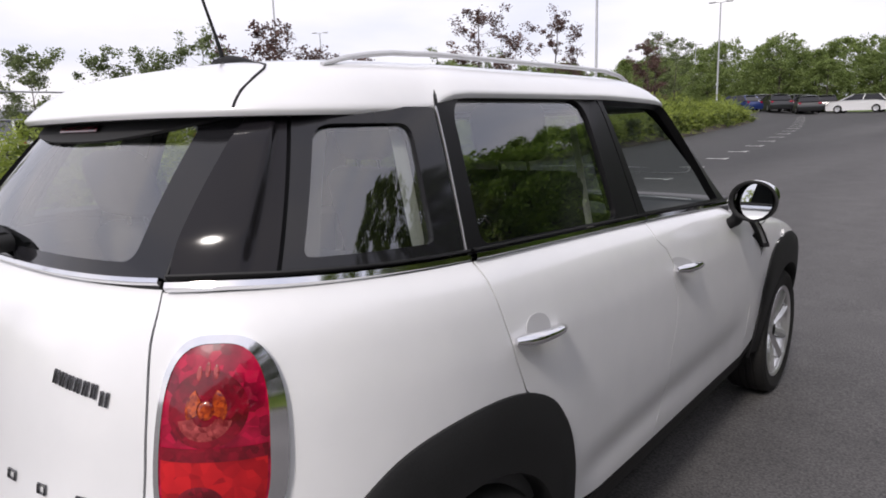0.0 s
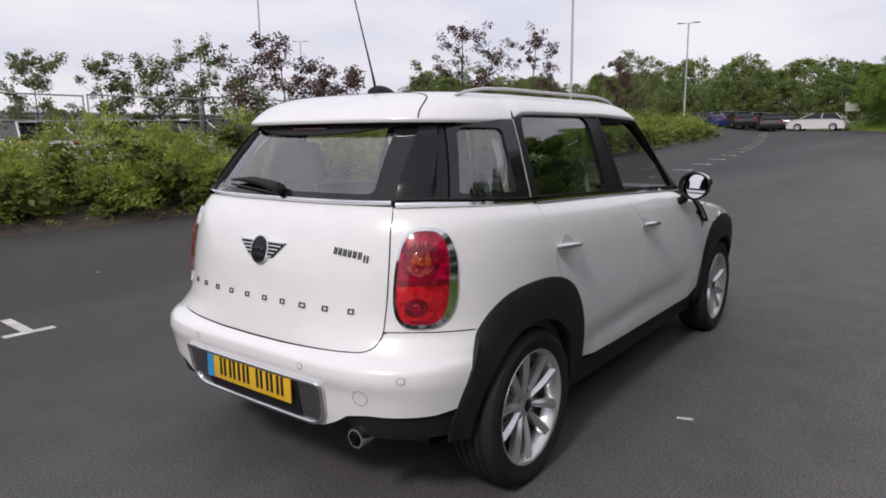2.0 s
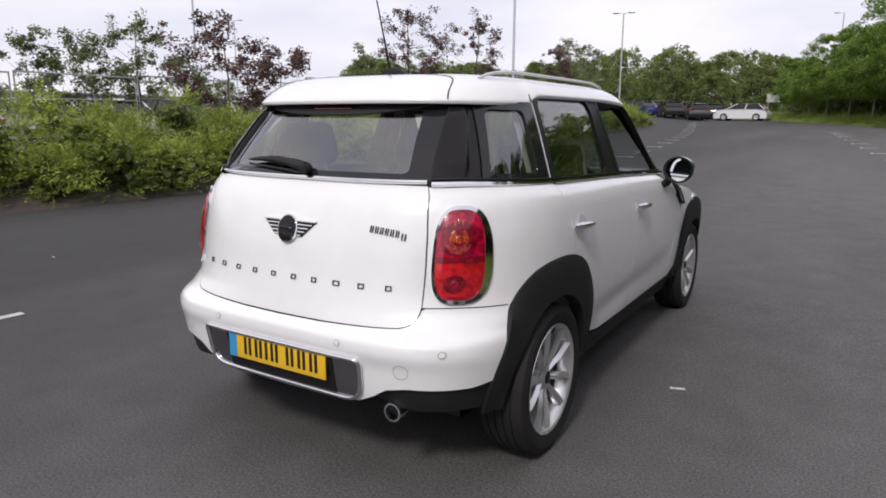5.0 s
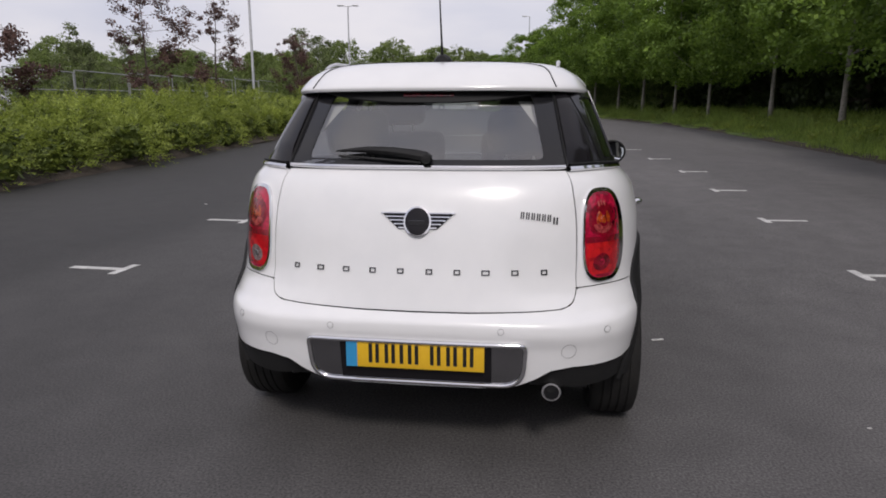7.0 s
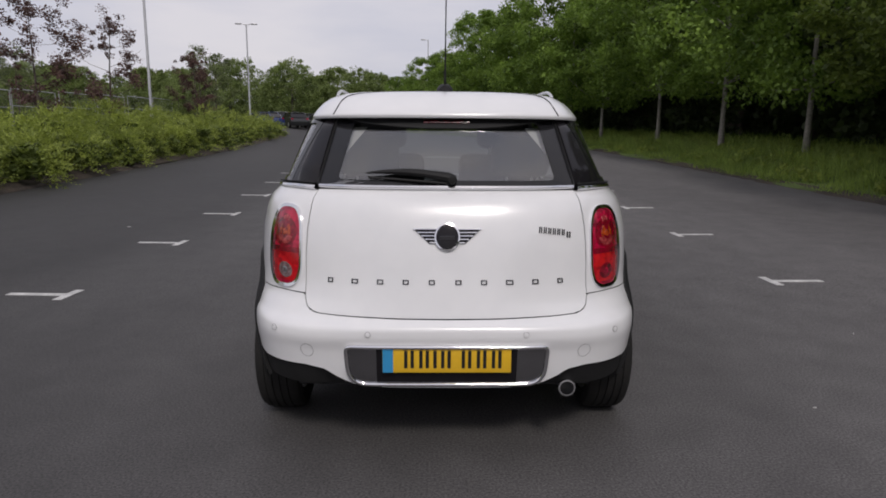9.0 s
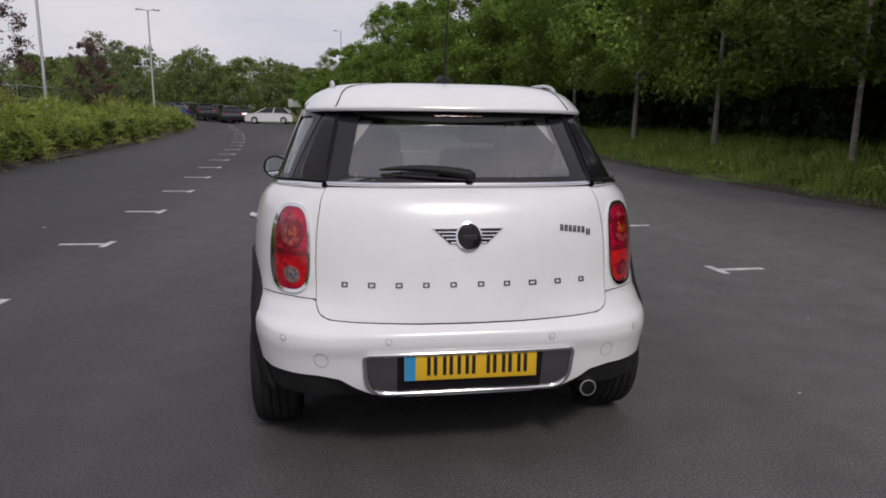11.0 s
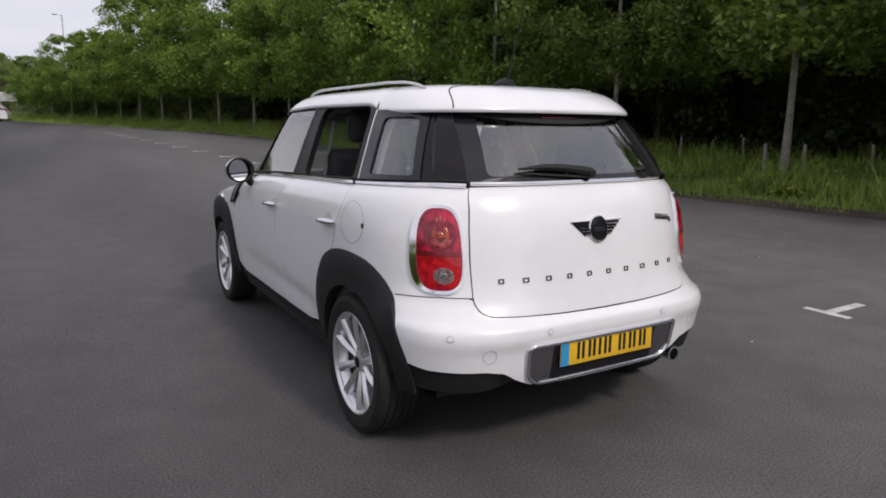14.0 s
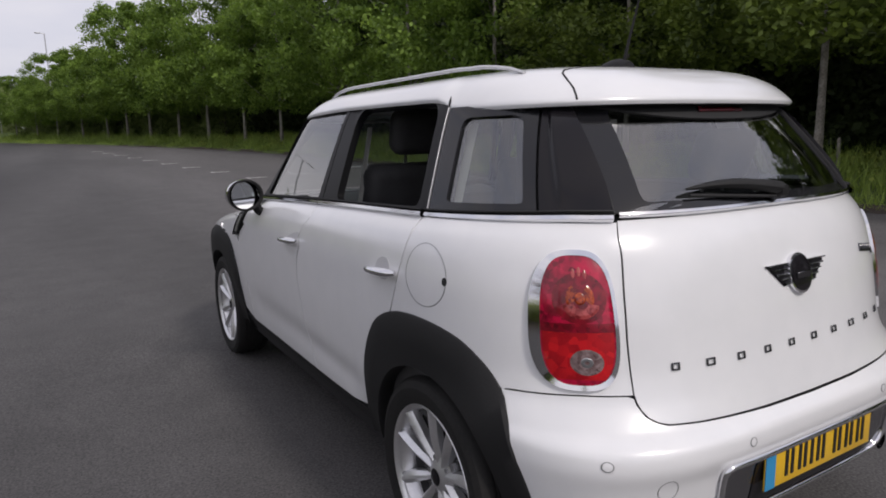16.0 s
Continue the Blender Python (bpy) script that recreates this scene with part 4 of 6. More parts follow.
for k, (lx, lw) in enumerate(LETTERS):
    z = 0.776
    m = BODY.off(BODY.by_x(lx, z), z, 0.003)
    n = BODY.normal(BODY.by_x(lx, z), z)
    mesh_part("letter_bar", moved(join(*[box(dx * lw, 0, 0, 0.0052, 0.004, 0.020, 0.001, 1) for dx in (-0.38, 0.38)], *[box(0, 0, dz, lw * 0.6, 0.004, 0.0042, 0.001, 1) for dz in (-0.0078, 0.0078)]), Matrix.Translation(m) @ pose(0, 0, 0, math.degrees(math.asin(n.z)) * -1, 0, math.degrees(math.atan2(n.x, -n.y)))), DARK_CHROME, tailgate)
for k in range(7):
    z = 0.984 - 0.0025 * k - (0.008 if k == 6 else 0)
    lx = 0.384 + 0.0195 * k + (0.004 if k == 6 else 0)
    m, n = BODY.off(BODY.by_x(lx, z), z, 0.003), BODY.normal(BODY.by_x(lx, z), z)
    mesh_part("script_bar", moved(join(*[box(dx, 0, 0, 0.0045 if k < 6 else 0.006, 0.005, 0.026, 0.001, 1) for dx in ((-0.0042, 0.0042) if k < 6 else (-0.006, 0.006))]), Matrix.Translation(m) @ pose(0, 0, 0, math.degrees(math.asin(n.z)) * -1, 8, math.degrees(math.atan2(n.x, -n.y)))), DARK_CHROME, tailgate)


def circle_on(skin, u0, z0, ru, rz, n=40):
    return [(u0 + ru * math.cos(2 * math.pi * k / n), z0 + rz * math.sin(2 * math.pi * k / n)) for k in range(n)]


for sx, sz in ((-0.715, 0.575), (-0.318, 0.577), (0.318, 0.577), (0.705, 0.572)):
    u = BUMPER.by_x(sx, sz)
    w = BUMPER.by_x(abs(sx) + 0.012, sz) - BUMPER.by_x(abs(sx) - 0.012, sz)
    sensor = mesh_part("parking_sensor", dome(BUMPER, abs(u), sz, w / 2, 0.012, 2, 0.0015, 0.001, 1 if u > 0 else -1, 2, 20), PAINT, rear_bumper)
    mesh_part("sensor_ring", ring(BUMPER, circle_on(BUMPER, u, sz, w / 2, 0.0125, 24), circle_on(BUMPER, u, sz, w * 0.42, 0.0105, 24), 0.002, 0.003), RAIL, sensor)
for sx in (-0.572, 0.566):
    u, w = BUMPER.by_x(sx, 0.498), BUMPER.by_x(0.595, 0.498) - BUMPER.by_x(0.54, 0.498)
    mesh_part("tow_cover", ring(BUMPER, circle_on(BUMPER, u, 0.498, w / 2, 0.029), circle_on(BUMPER, u, 0.498, w / 2 * 0.94, 0.0272), 0.0008, 0.002), RAIL, rear_bumper, "round tow-eye cover line")
exh = moved(lathe([(0.026, 0.12), (0.030, 0.12), (0.036, 0.005), (0.036, 0.0), (0.029, -0.001), (0.028, 0.03), (0.026, 0.115)], 28, True), pose(0.508, -0.625, 0.322, -90, 0, 0))
exhaust = mesh_part("exhaust", exh, CHROME, car, "round chrome exhaust tip")
mesh_part("exhaust_bore", moved(lathe([(0.0, 0.06), (0.034, 0.06)], 24), pose(0.508, -0.625, 0.322, -90, 0, 0)), GAP, exhaust)

# chrome belt line all round, in lengths between the gaps
bl = lambda y0, y1, n=14: BODY.side([(y0 + (y1 - y0) * i / n, BELT(y0 + (y1 - y0) * i / n) + 0.004) for i in range(n + 1)])
mesh_part("belt_trim", ribbon(CABIN, CABIN.tail([(-0.536 + 1.072 * i / 30, 1.1485) for i in range(31)]), 0.014, 0.010, 0.012, 1, 60), CHROME, tailgate)
for s in (1, -1):
    for y0, y1 in ((-0.36, 0.122), (0.134, 1.030), (1.042, 1.93)):
        pts = [(y0 + (y1 - y0) * i / 16, BELT(y0 + (y1 - y0) * i / 16)) for i in range(17)]
        q = [(CABIN.by_y(y, z + 0.003), z + 0.003) for y, z in pts]
        if y0 < 0:
            q = [(CABIN.by_x(0.552, 1.1425), 1.1425)] + q
        mesh_part("belt_trim", ribbon(CABIN, [(u, z - 0.002) for u, z in q], 0.018, 0.019 if y0 > 0 else 0.012, 0.016, s, 40), CHROME, car, "chrome strip along the window line")
        mesh_part("belt_seal", ribbon(CABIN, [(u, z + 0.011) for u, z in q], 0.006, 0.0165, 0.016, s, 40), GAP, car)

# glass and pillars
hg = [(-0.542, 1.152), (0.542, 1.152), (0.483, 1.450), (-0.483, 1.450)]
tail_line = lambda a, b, n=16: CABIN.tail([(a[0] + (b[0] - a[0]) * i / n, a[1] + (b[1] - a[1]) * i / n) for i in range(n + 1)])
rear_window = mesh_part("rear_window", patch(CABIN, tail_line(hg[0], hg[1]), tail_line(hg[3], hg[2]), tail_line(hg[0], hg[3]), tail_line(hg[1], hg[2]), 30, 14, 0.0, 0.0), REAR_GLASS, tailgate, "tinted rear window")
rear_window.visible_shadow = False
fo = rounded_quad(hg, [0.012] * 4, 12)
fi = rounded_quad([(-0.462, 1.178), (0.462, 1.178), (0.405, 1.425), (-0.405, 1.425)], [0.03] * 4, 12)
mesh_part("window_border", ring(CABIN, CABIN.tail(fo), CABIN.tail(fi), 0.0025, 0.008), FRIT, rear_window)
# Matt black strip below the spoiler: its shade put into the colour.
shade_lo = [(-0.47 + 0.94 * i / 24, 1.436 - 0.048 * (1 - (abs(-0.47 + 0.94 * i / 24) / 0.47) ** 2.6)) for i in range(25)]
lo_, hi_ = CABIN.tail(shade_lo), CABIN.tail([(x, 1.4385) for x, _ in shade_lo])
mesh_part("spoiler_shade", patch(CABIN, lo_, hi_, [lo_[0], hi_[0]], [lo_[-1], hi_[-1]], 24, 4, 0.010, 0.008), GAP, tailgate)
q = [(CABIN.by_x(-0.10 + 0.2 * i / 8, 1.413), 1.413) for i in range(9)]
mesh_part("high_brake_light", ribbon(CABIN, q, 0.017, 0.016, 0.006, 1, 12), RED_SHADE, tailgate, "dark red high brake light")

GLASS_SETS = {
    "quarter": ([(-0.288, 1.153), (0.120, 1.135), (0.180, 1.447), (-0.128, 1.447)], [(-0.244, 1.176), (0.040, 1.166), (0.092, 1.412), (-0.112, 1.415)], 0.012, 0.035),
    "rear_door": ([(0.132, 1.133), (1.026, 1.100), (0.995, 1.500), (0.196, 1.498)], [(0.186, 1.140), (0.880, 1.112), (0.895, 1.471), (0.248, 1.469)], 0.07, 0.075),
    "front_door": ([(1.034, 1.099), (1.945, 1.057), (1.600, 1.474), (1.003, 1.500)], [(1.082, 1.106), (1.83, 1.072), (1.540, 1.452), (1.030, 1.471)], 0.03, 0.03),
}
for s in (1, -1):
    for key, (outer, inner, ro, ri) in GLASS_SETS.items():
        radii_o = [0.01, 0.01, 0.03 if key == "front_door" else 0.012, ro]
        lo_, li_ = rounded_quad(outer, radii_o), rounded_quad(inner, [ri * 0.5, ri * 0.5, ri, ri])
        frame_ob = mesh_part("window_frame", ring(CABIN, CABIN.side(lo_), CABIN.side(li_), 0.004 if key == "quarter" else 0.005, 0.03, s), FRIT if key == "quarter" else FRAME_BLACK, car, "black window surround")
        opened = (s > 0 and key == "front_door") or (s < 0 and key == "rear_door")
        if not opened:
            side_line = lambda a, b, n=12: CABIN.side([(a[0] + (b[0] - a[0]) * i / n, a[1] + (b[1] - a[1]) * i / n) for i in range(n + 1)])
            c = np.mean(inner, axis=0)
            big = [tuple(c + (np.array(p) - c) * 1.04) for p in inner]
            pane = mesh_part("window_pane", patch(CABIN, side_line(big[0], big[1]), side_line(big[3], big[2]), side_line(big[0], big[3]), side_line(big[1], big[2]), 14, 10, -0.004, 0.0, s), GLASS, frame_ob, "tinted side window, closed")
            pane.visible_shadow = False
        if key == "quarter":
            q = [(CABIN.by_y(0.126 + 0.062 * i / 10, 1.133 + 0.314 * i / 10), 1.133 + 0.314 * i / 10) for i in range(11)]
            mesh_part("window_seal", ribbon(CABIN, q, 0.0035, 0.006, 0.006, s, 14), RAIL, frame_ob)
    # dark pillar behind the quarter window, with a raised outer part
    lo_ = [(CABIN.by_x(0.546, 1.150), 1.150)] + CABIN.side([(-0.39, 1.153), (-0.294, 1.1545)])
    hi_ = [(CABIN.by_x(0.486, 1.446), 1.446)] + CABIN.side([(-0.134, 1.447)])
    rt = CABIN.side([(-0.294 + 0.160 * i / 10, 1.1545 + 0.2925 * i / 10) for i in range(11)])
    lf = [(CABIN.by_x(0.546 - 0.060 * i / 8, 1.150 + 0.296 * i / 8), 1.150 + 0.296 * i / 8) for i in range(9)]
    hump = lambda a, w: 0.004 + 0.016 * (1 / (1 + math.exp((a - 0.70 - 0.06 * w) * 60))) * min(1, w * 5) * min(1, (1 - w) * 5)
    mesh_part("rear_pillar", patch(CABIN, lo_, hi_, lf, rt, 28, 18, 0.0, 0.02, s, hump), GLOSS_BLACK, car, "gloss black rear pillar")
    mesh_part("pillar_seam", ribbon(CABIN, [(u - 0.001, z) for u, z in lf], 0.006, 0.008, 0.006, s, 20), GAP, car)
    bk = [CABIN.side([(-0.37 + k, 1.12), (-0.21 + k, 1.44)]) for k in (0, 0.135)]
    mesh_part("pillar_backing", patch(CABIN, [bk[0][0], bk[1][0]], [bk[0][1], bk[1][1]], bk[0], bk[1], 4, 10, -0.014, 0.0, s), GAP, car)
    cb, ct = [(CABIN.by_x(0.53, 1.10), 1.10), (CABIN.by_y(-0.33, 1.10), 1.10)], [(CABIN.by_x(0.455, 1.44), 1.44), (CABIN.by_y(-0.19, 1.44), 1.44)]
    mesh_part("corner_backing", patch(CABIN, cb, ct, [cb[0], ct[0]], [cb[1], ct[1]], 10, 10, -0.010, 0.0, s), GAP, car)
    # front pillar and half of the windscreen
    ya = [(1.95, 1.058), (1.79, 1.262), (1.603, 1.470)]
    wa = [(CABIN.by_y(y, z), z) for y, z in ya]
    wb = [(u + 0.05, z) for u, z in wa]
    mesh_part("front_pillar", patch(CABIN, [wa[0], wb[0]], [wa[-1], wb[-1]], wa, wb, 4, 14, 0.004, 0.03, s), FRAME_BLACK, car)
    screen = mesh_part("windscreen_half", patch(CABIN, [wb[0], (3, 1.045)], [wb[-1], (3, 1.468)], wb, [(3, 1.045), (3, 1.468)], 14, 14, 0, 0, s), GLASS, car, "clear windscreen")
    screen.visible_shadow = False

# roof with its tail spoiler
ROOF_EDGE = smooth_table([(-0.36, 1.452), (0.0, 1.448), (0.14, 1.448), (0.19, 1.453), (0.25, 1.479), (0.34, 1.484), (1.0, 1.486), (1.4, 1.476), (1.72, 1.446)])
CROWN = 9.5
ROOF = Skin(half=[(1.0, 0.652), (1.5, 0.652)], rear=[(1.0, -0.348), (1.5, -0.348)], power=[(1, 3.0), (2, 3.0)], nose=[(1, 1.76), (1.5, 1.76)], depth=[(1, 0.32), (2, 0.32)], power_nose=3.0, start=5, full=6, keep=True)


def roof_point(x, y):
    """Height of the roof skin over a place in the plan."""
    lo, hi = 0.0, 1.0
    for _ in range(30):
        c = (lo + hi) / 2
        ex, ey = x / max(c, 1e-6), 0.62 + (y - 0.62) / max(c, 1e-6)
        u = math.atan2(abs(ex) / 0.652, (0.25 - ey) / 0.598) / (math.pi / 2) if ey < 0.25 else 1
        inside = (abs(ex) / 0.652) ** 3.0 + (max(0.25 - ey, 0) / 0.598) ** 3.0 <= 1 and ey < 1.70
        lo, hi = (lo, c) if inside else (c, hi)
    c = hi
    ey = 0.62 + (y - 0.62) / max(c, 1e-6)
    e = ROOF_EDGE(ey)
    return e + (1.570 - e) * (1 - c ** CROWN)


v, f = [], []
us = [-3 + 6 * i / 160 for i in range(161)]
cs = [1, 0.99, 0.975, 0.95, 0.92, 0.88, 0.84, 0.79, 0.73, 0.66, 0.57, 0.46, 0.33, 0.18, 0.02]
for u in us:
    p = ROOF.point(u, 1.3)
    e = ROOF_EDGE(p.y)
    tail = max(0.0, min(1.0, (0.0 - p.y) / 0.2))
    inw = Vector((-p.x, 0.62 - p.y, 0)).normalized()
    v += [p + inw * 0.014 + Vector((0, 0, e - 1.3 - 0.014)), p + inw * 0.005 + Vector((0, 0, e - 1.3 - 0.014)), p + Vector((0, 0, e - 1.3 - 0.006))]
    for c in cs:
        v.append(Vector((p.x * c, 0.62 + (p.y - 0.62) * c, e + (1.570 - e) * (1 - c ** CROWN))))
k = len(cs) + 3
for i in range(160):
    for j in range(k - 1):
        f.append((i * k + j, (i + 1) * k + j, (i + 1) * k + j + 1, i * k + j + 1))
roof = mesh_part("roof", (v, f), PAINT, car, "white roof with a tail spoiler", 50)
# Spoiler underside as its own black sheet, shade painted in.
v, f = [], []
for i in range(41):
    u = -0.62 + 1.24 * i / 40
    p = ROOF.point(u, 1.3)
    e = ROOF_EDGE(p.y)
    inw = Vector((-p.x, 0.62 - p.y, 0)).normalized()
    v += [p + inw * 0.010 + Vector((0, 0, e - 1.3 - 0.0145)), p + inw * 0.07 + Vector((0, 0, e - 1.3 - 0.018))]
f = [(2 * i, 2 * i + 1, 2 * i + 3, 2 * i + 2) for i in range(40)]
mesh_part("spoiler_underside", (v, f), GAP, roof)
for s in (1, -1):
    line = [(0.5025, -0.2355), (0.497, -0.227), (0.487, -0.205), (0.474, -0.16), (0.458, -0.125), (0.436, -0.105), (0.40, -0.095), (0.33, -0.09), (0.2, -0.087), (0.0, -0.086)]
    pts = [(s * x, y, roof_point(x, y) + 0.0005) for x, y in line]
    mesh_part("roof_gap", tube(pts, [0.0030] * 6 + [0.0016] * 4, 6), GAP, roof)
    v = []
    arc = [(i / 22) for i in range(23)]
    pts, rad = [], []
    for t in arc:
        y, x = -0.015 + 1.535 * t, 0.512 + 0.02 * math.sin(math.pi * t)
        z = roof_point(x, y)
        pts.append((s * x, y, z + 0.023 * min(1, 7 * t, 7 * (1 - t)) ** 0.7 + 0.002))
        rad.append(0.0092 * min(1, 0.7 + 5 * t, 0.7 + 5 * (1 - t)))
    mesh_part("roof_rail", tube(pts, rad, 10, True, 0.75), RAIL_BRIGHT, car, "satin silver roof rail")

# aerial
zf = roof_point(0, 0.14)
fin = []
for i in range(11):
    t = i / 10
    y = 0.05 + 0.16 * t
    fin.append(((0, y, zf + 0.004), 0.012 + 0.030 * math.sin(math.pi * min(1, 0.12 + 0.88 * t) ** 0.8)))
aerial = mesh_part("aerial_base", tube([p for p, _ in fin], [r for _, r in fin], 16, True, 0.95), PLASTIC, car, "black aerial base")
mesh_part("aerial_mast", tube([(0, 0.075, zf + 0.03), (0, 0.055, zf + 0.10), (0, 0.0, zf + 0.27), (0, -0.055, zf + 0.44)], [0.0065, 0.0045, 0.003, 0.0026], 8), PLASTIC, aerial)

# wiper
wp, wt = CABIN.off(CABIN.by_x(0.02, 1.176), 1.176, 0.03), CABIN.off(CABIN.by_x(-0.335, 1.192), 1.192, 0.02)
arm = [wp + (wt - wp) * t + Vector((0, 0, 0.016 * math.sin(math.pi * t * 0.9))) for t in [i / 10 for i in range(11)]]
wiper = mesh_part("wiper", tube(arm, [0.024, 0.025, 0.023, 0.021, 0.020, 0.019, 0.017, 0.014, 0.011, 0.008, 0.004], 10, True, 0.8), PLASTIC, tailgate, "black rear wiper")
mesh_part("wiper_blade", tube([wt + Vector((0.01, -0.004, -0.012)), wp + Vector((-0.02, -0.004, -0.022))], 0.005, 6), GAP, wiper)
mesh_part("wiper_cap", moved(lathe([(0.0, 0.012), (0.016, 0.010), (0.020, 0.0), (0.020, -0.03)], 18), Matrix.Translation(wp + Vector((0.0, -0.012, -0.006))) @ pose(0, 0, 0, 90, 0, 0)), PLASTIC, wiper)

# door handles, fuel flap, mirrors and wing vents
for s in (1, -1):
    for hy, hz in ((0.245, 0.931), (1.185, 0.912)):
        pts = []
        for i in range(9):
            t = i / 8
            y, z = hy - 0.085 + 0.19 * t, hz + 0.004 - 0.012 * (t - 0.5)
            pts.append(BODY.off(s * BODY.by_y(y, z), z, 0.036 - 0.016 * (2 * t - 1) ** 4 - 0.012 * (2 * t - 1) ** 2))
        handle = mesh_part("door_handle", tube(pts, [0.011, 0.0185, 0.0195, 0.0185, 0.0175, 0.0165, 0.0155, 0.014, 0.009], 12, True, 0.75), CHROME, car, "chrome door handle")
        # Flat grey disc: shade of the handle's dish put into the colour.
        mesh_part("handle_dish_shade", dome(BODY, BODY.by_y(hy + 0.01, hz + 0.012), hz + 0.012, 0.030, 0.036, 2.2, 0.0012, 0.0, s, 3, 28), DISH, handle)
    mx, my, mz = (0.952 if s > 0 else 0.937), 1.72, 1.085
    shell = []
    for i in range(9):
        a = math.pi / 2 * i / 8
        shell.append((max(math.cos(a), 0.02), math.sin(a)))
    v, f = [], []
    seg = 32
    for c, d in [(1.0, -0.02), (1.02, 0.0)] + [(c, 0.02 + 0.105 * d) for c, d in shell]:
        for q in range(seg):
            a = 2 * math.pi * q / seg
            v.append((s * (mx + 0.088 * c * math.cos(a)), my + d, mz + 0.078 * c * math.sin(a)))
    for i in range(10):
        for q in range(seg):
            w = (q + 1) % seg
            f.append((i * seg + q, i * seg + w, (i + 1) * seg + w, (i + 1) * seg + q))
    mirror = mesh_part("door_mirror", (v, f), CHROME, car, "oval door mirror in a chrome housing")
    rim = moved(lathe([(0.088, 0.0), (0.090, 0.012), (0.082, 0.014), (0.074, 0.004)], 32), pose(s * mx, my - 0.014, mz, 90, 0, 0) @ Matrix.Diagonal((1, 0.89, 1, 1)))
    mesh_part("mirror_rim", rim, PLASTIC, mirror)
    mesh_part("mirror_glass", moved(lathe([(0.0, 0.0), (0.05, 0.0), (0.078, 0.0)], 32), pose(s * mx, my - 0.017, mz, 85, 0, -18 * s) @ Matrix.Diagonal((1, 0.89, 1, 1))), MIRROR, mirror)
    foot = [Vector((s * (mx - 0.055), my + 0.03, mz - 0.05)), Vector((s * (mx - 0.075), my + 0.03, mz - 0.085)), Vector((s * 0.825, my + 0.01, 0.965)), Vector((s * 0.835, my, 0.93))]
    mesh_part("mirror_foot", tube(foot, [0.034, 0.030, 0.026, 0.008], 10, True, 0.8), PLASTIC, mirror)
    vent = rounded_quad([(2.10, 0.835), (2.21, 0.820), (2.06, 0.965), (1.975, 0.975)], [0.02] * 4, 6)
    vi = [(2.09 + (y - 2.09) * 0.70, 0.905 + (z - 0.905) * 0.74) for y, z in vent]
    scuttle = mesh_part("wing_vent", ring(BODY, BODY.side(vent), BODY.side(vi), 0.016, 0.02, s), PLASTIC, car, "black and chrome vent on the front wing")
    sl = lambda a, b: BODY.side([(a[0] + (b[0] - a[0]) * i / 6, a[1] + (b[1] - a[1]) * i / 6) for i in range(7)])
    qc = [(2.09 + (y - 2.09) * 0.68, 0.905 + (z - 0.905) * 0.72) for y, z in ((2.10, 0.835), (2.21, 0.820), (2.06, 0.965), (1.975, 0.975))]
    mesh_part("vent_insert", patch(BODY, sl(qc[0], qc[1]), sl(qc[3], qc[2]), sl(qc[0], qc[3]), sl(qc[1], qc[2]), 6, 6, 0.012, 0.01, s), RAIL, scuttle)
fz, fy = 0.962, 0.005
fu, fr = BODY.by_y(fy, fz), (BODY.by_y(fy + 0.103, fz) - BODY.by_y(fy - 0.103, fz)) / 2
flap = mesh_part("fuel_flap", ring(BODY, circle_on(BODY, fu, fz, fr, 0.092, 48), circle_on(BODY, fu, fz, fr * 0.975, 0.0895, 48), 0.0006, 0.003, -1), RAIL, car, "thin round line of the fuel flap")
mesh_part("flap_catch", dome(BODY, fu - fr * 0.92, fz - 0.005, fr * 0.10, 0.012, 2, 0.001, 0.0, -1, 2, 16), GAP, flap)

# wheels
TYRE = [(0.225, -0.085), (0.243, -0.096), (0.285, -0.101), (0.306, -0.092), (0.317, -0.074), (0.3185, -0.056), (0.313, -0.054), (0.313, -0.048), (0.319, -0.046), (0.3195, -0.022),
        (0.313, -0.020), (0.313, -0.014), (0.3195, -0.012), (0.3195, 0.012), (0.313, 0.014), (0.313, 0.020), (0.3195, 0.022), (0.319, 0.046), (0.313, 0.048), (0.313, 0.054),
        (0.3185, 0.056), (0.317, 0.074), (0.306, 0.092), (0.285, 0.101), (0.243, 0.096), (0.225, 0.085)]
RIM = [(0.215, -0.085), (0.232, -0.084), (0.232, -0.078), (0.222, -0.072), (0.205, -0.05), (0.200, 0.03), (0.222, 0.070), (0.230, 0.080), (0.235, 0.088), (0.232, 0.094), (0.225, 0.090), (0.218, 0.080)]


def spoke(angle, side):
    """One broad spoke of a pair, flaring to the rim, its face split into a lit and a shaded facet."""
    v, f = [], []
    rows = [(0.040, 0.011, 0.056, 0.013), (0.075, 0.014, 0.064, 0.021), (0.11, 0.017, 0.072, 0.031), (0.15, 0.020, 0.078, 0.041), (0.19, 0.021, 0.082, 0.049), (0.224, 0.020, 0.083, 0.056)]
    for r, w, h, c in rows:
        for dx, dh in ((-w, -0.035), (-w, -0.014), (-w * 0.25, 0.003), (w * 0.2, 0.001), (w, -0.011), (w, -0.035)):
            v.append(Vector((r, side * c + side * dx, h + dh)))
    for i in range(len(rows) - 1):
        for j in range(6):
            m = (j + 1) % 6
            q = (i * 6 + j, (i + 1) * 6 + j, (i + 1) * 6 + m, i * 6 + m)
            f.append(q if side > 0 else tuple(reversed(q)))
    return moved((v, f), Matrix.Rotation(angle, 4, "Z"))


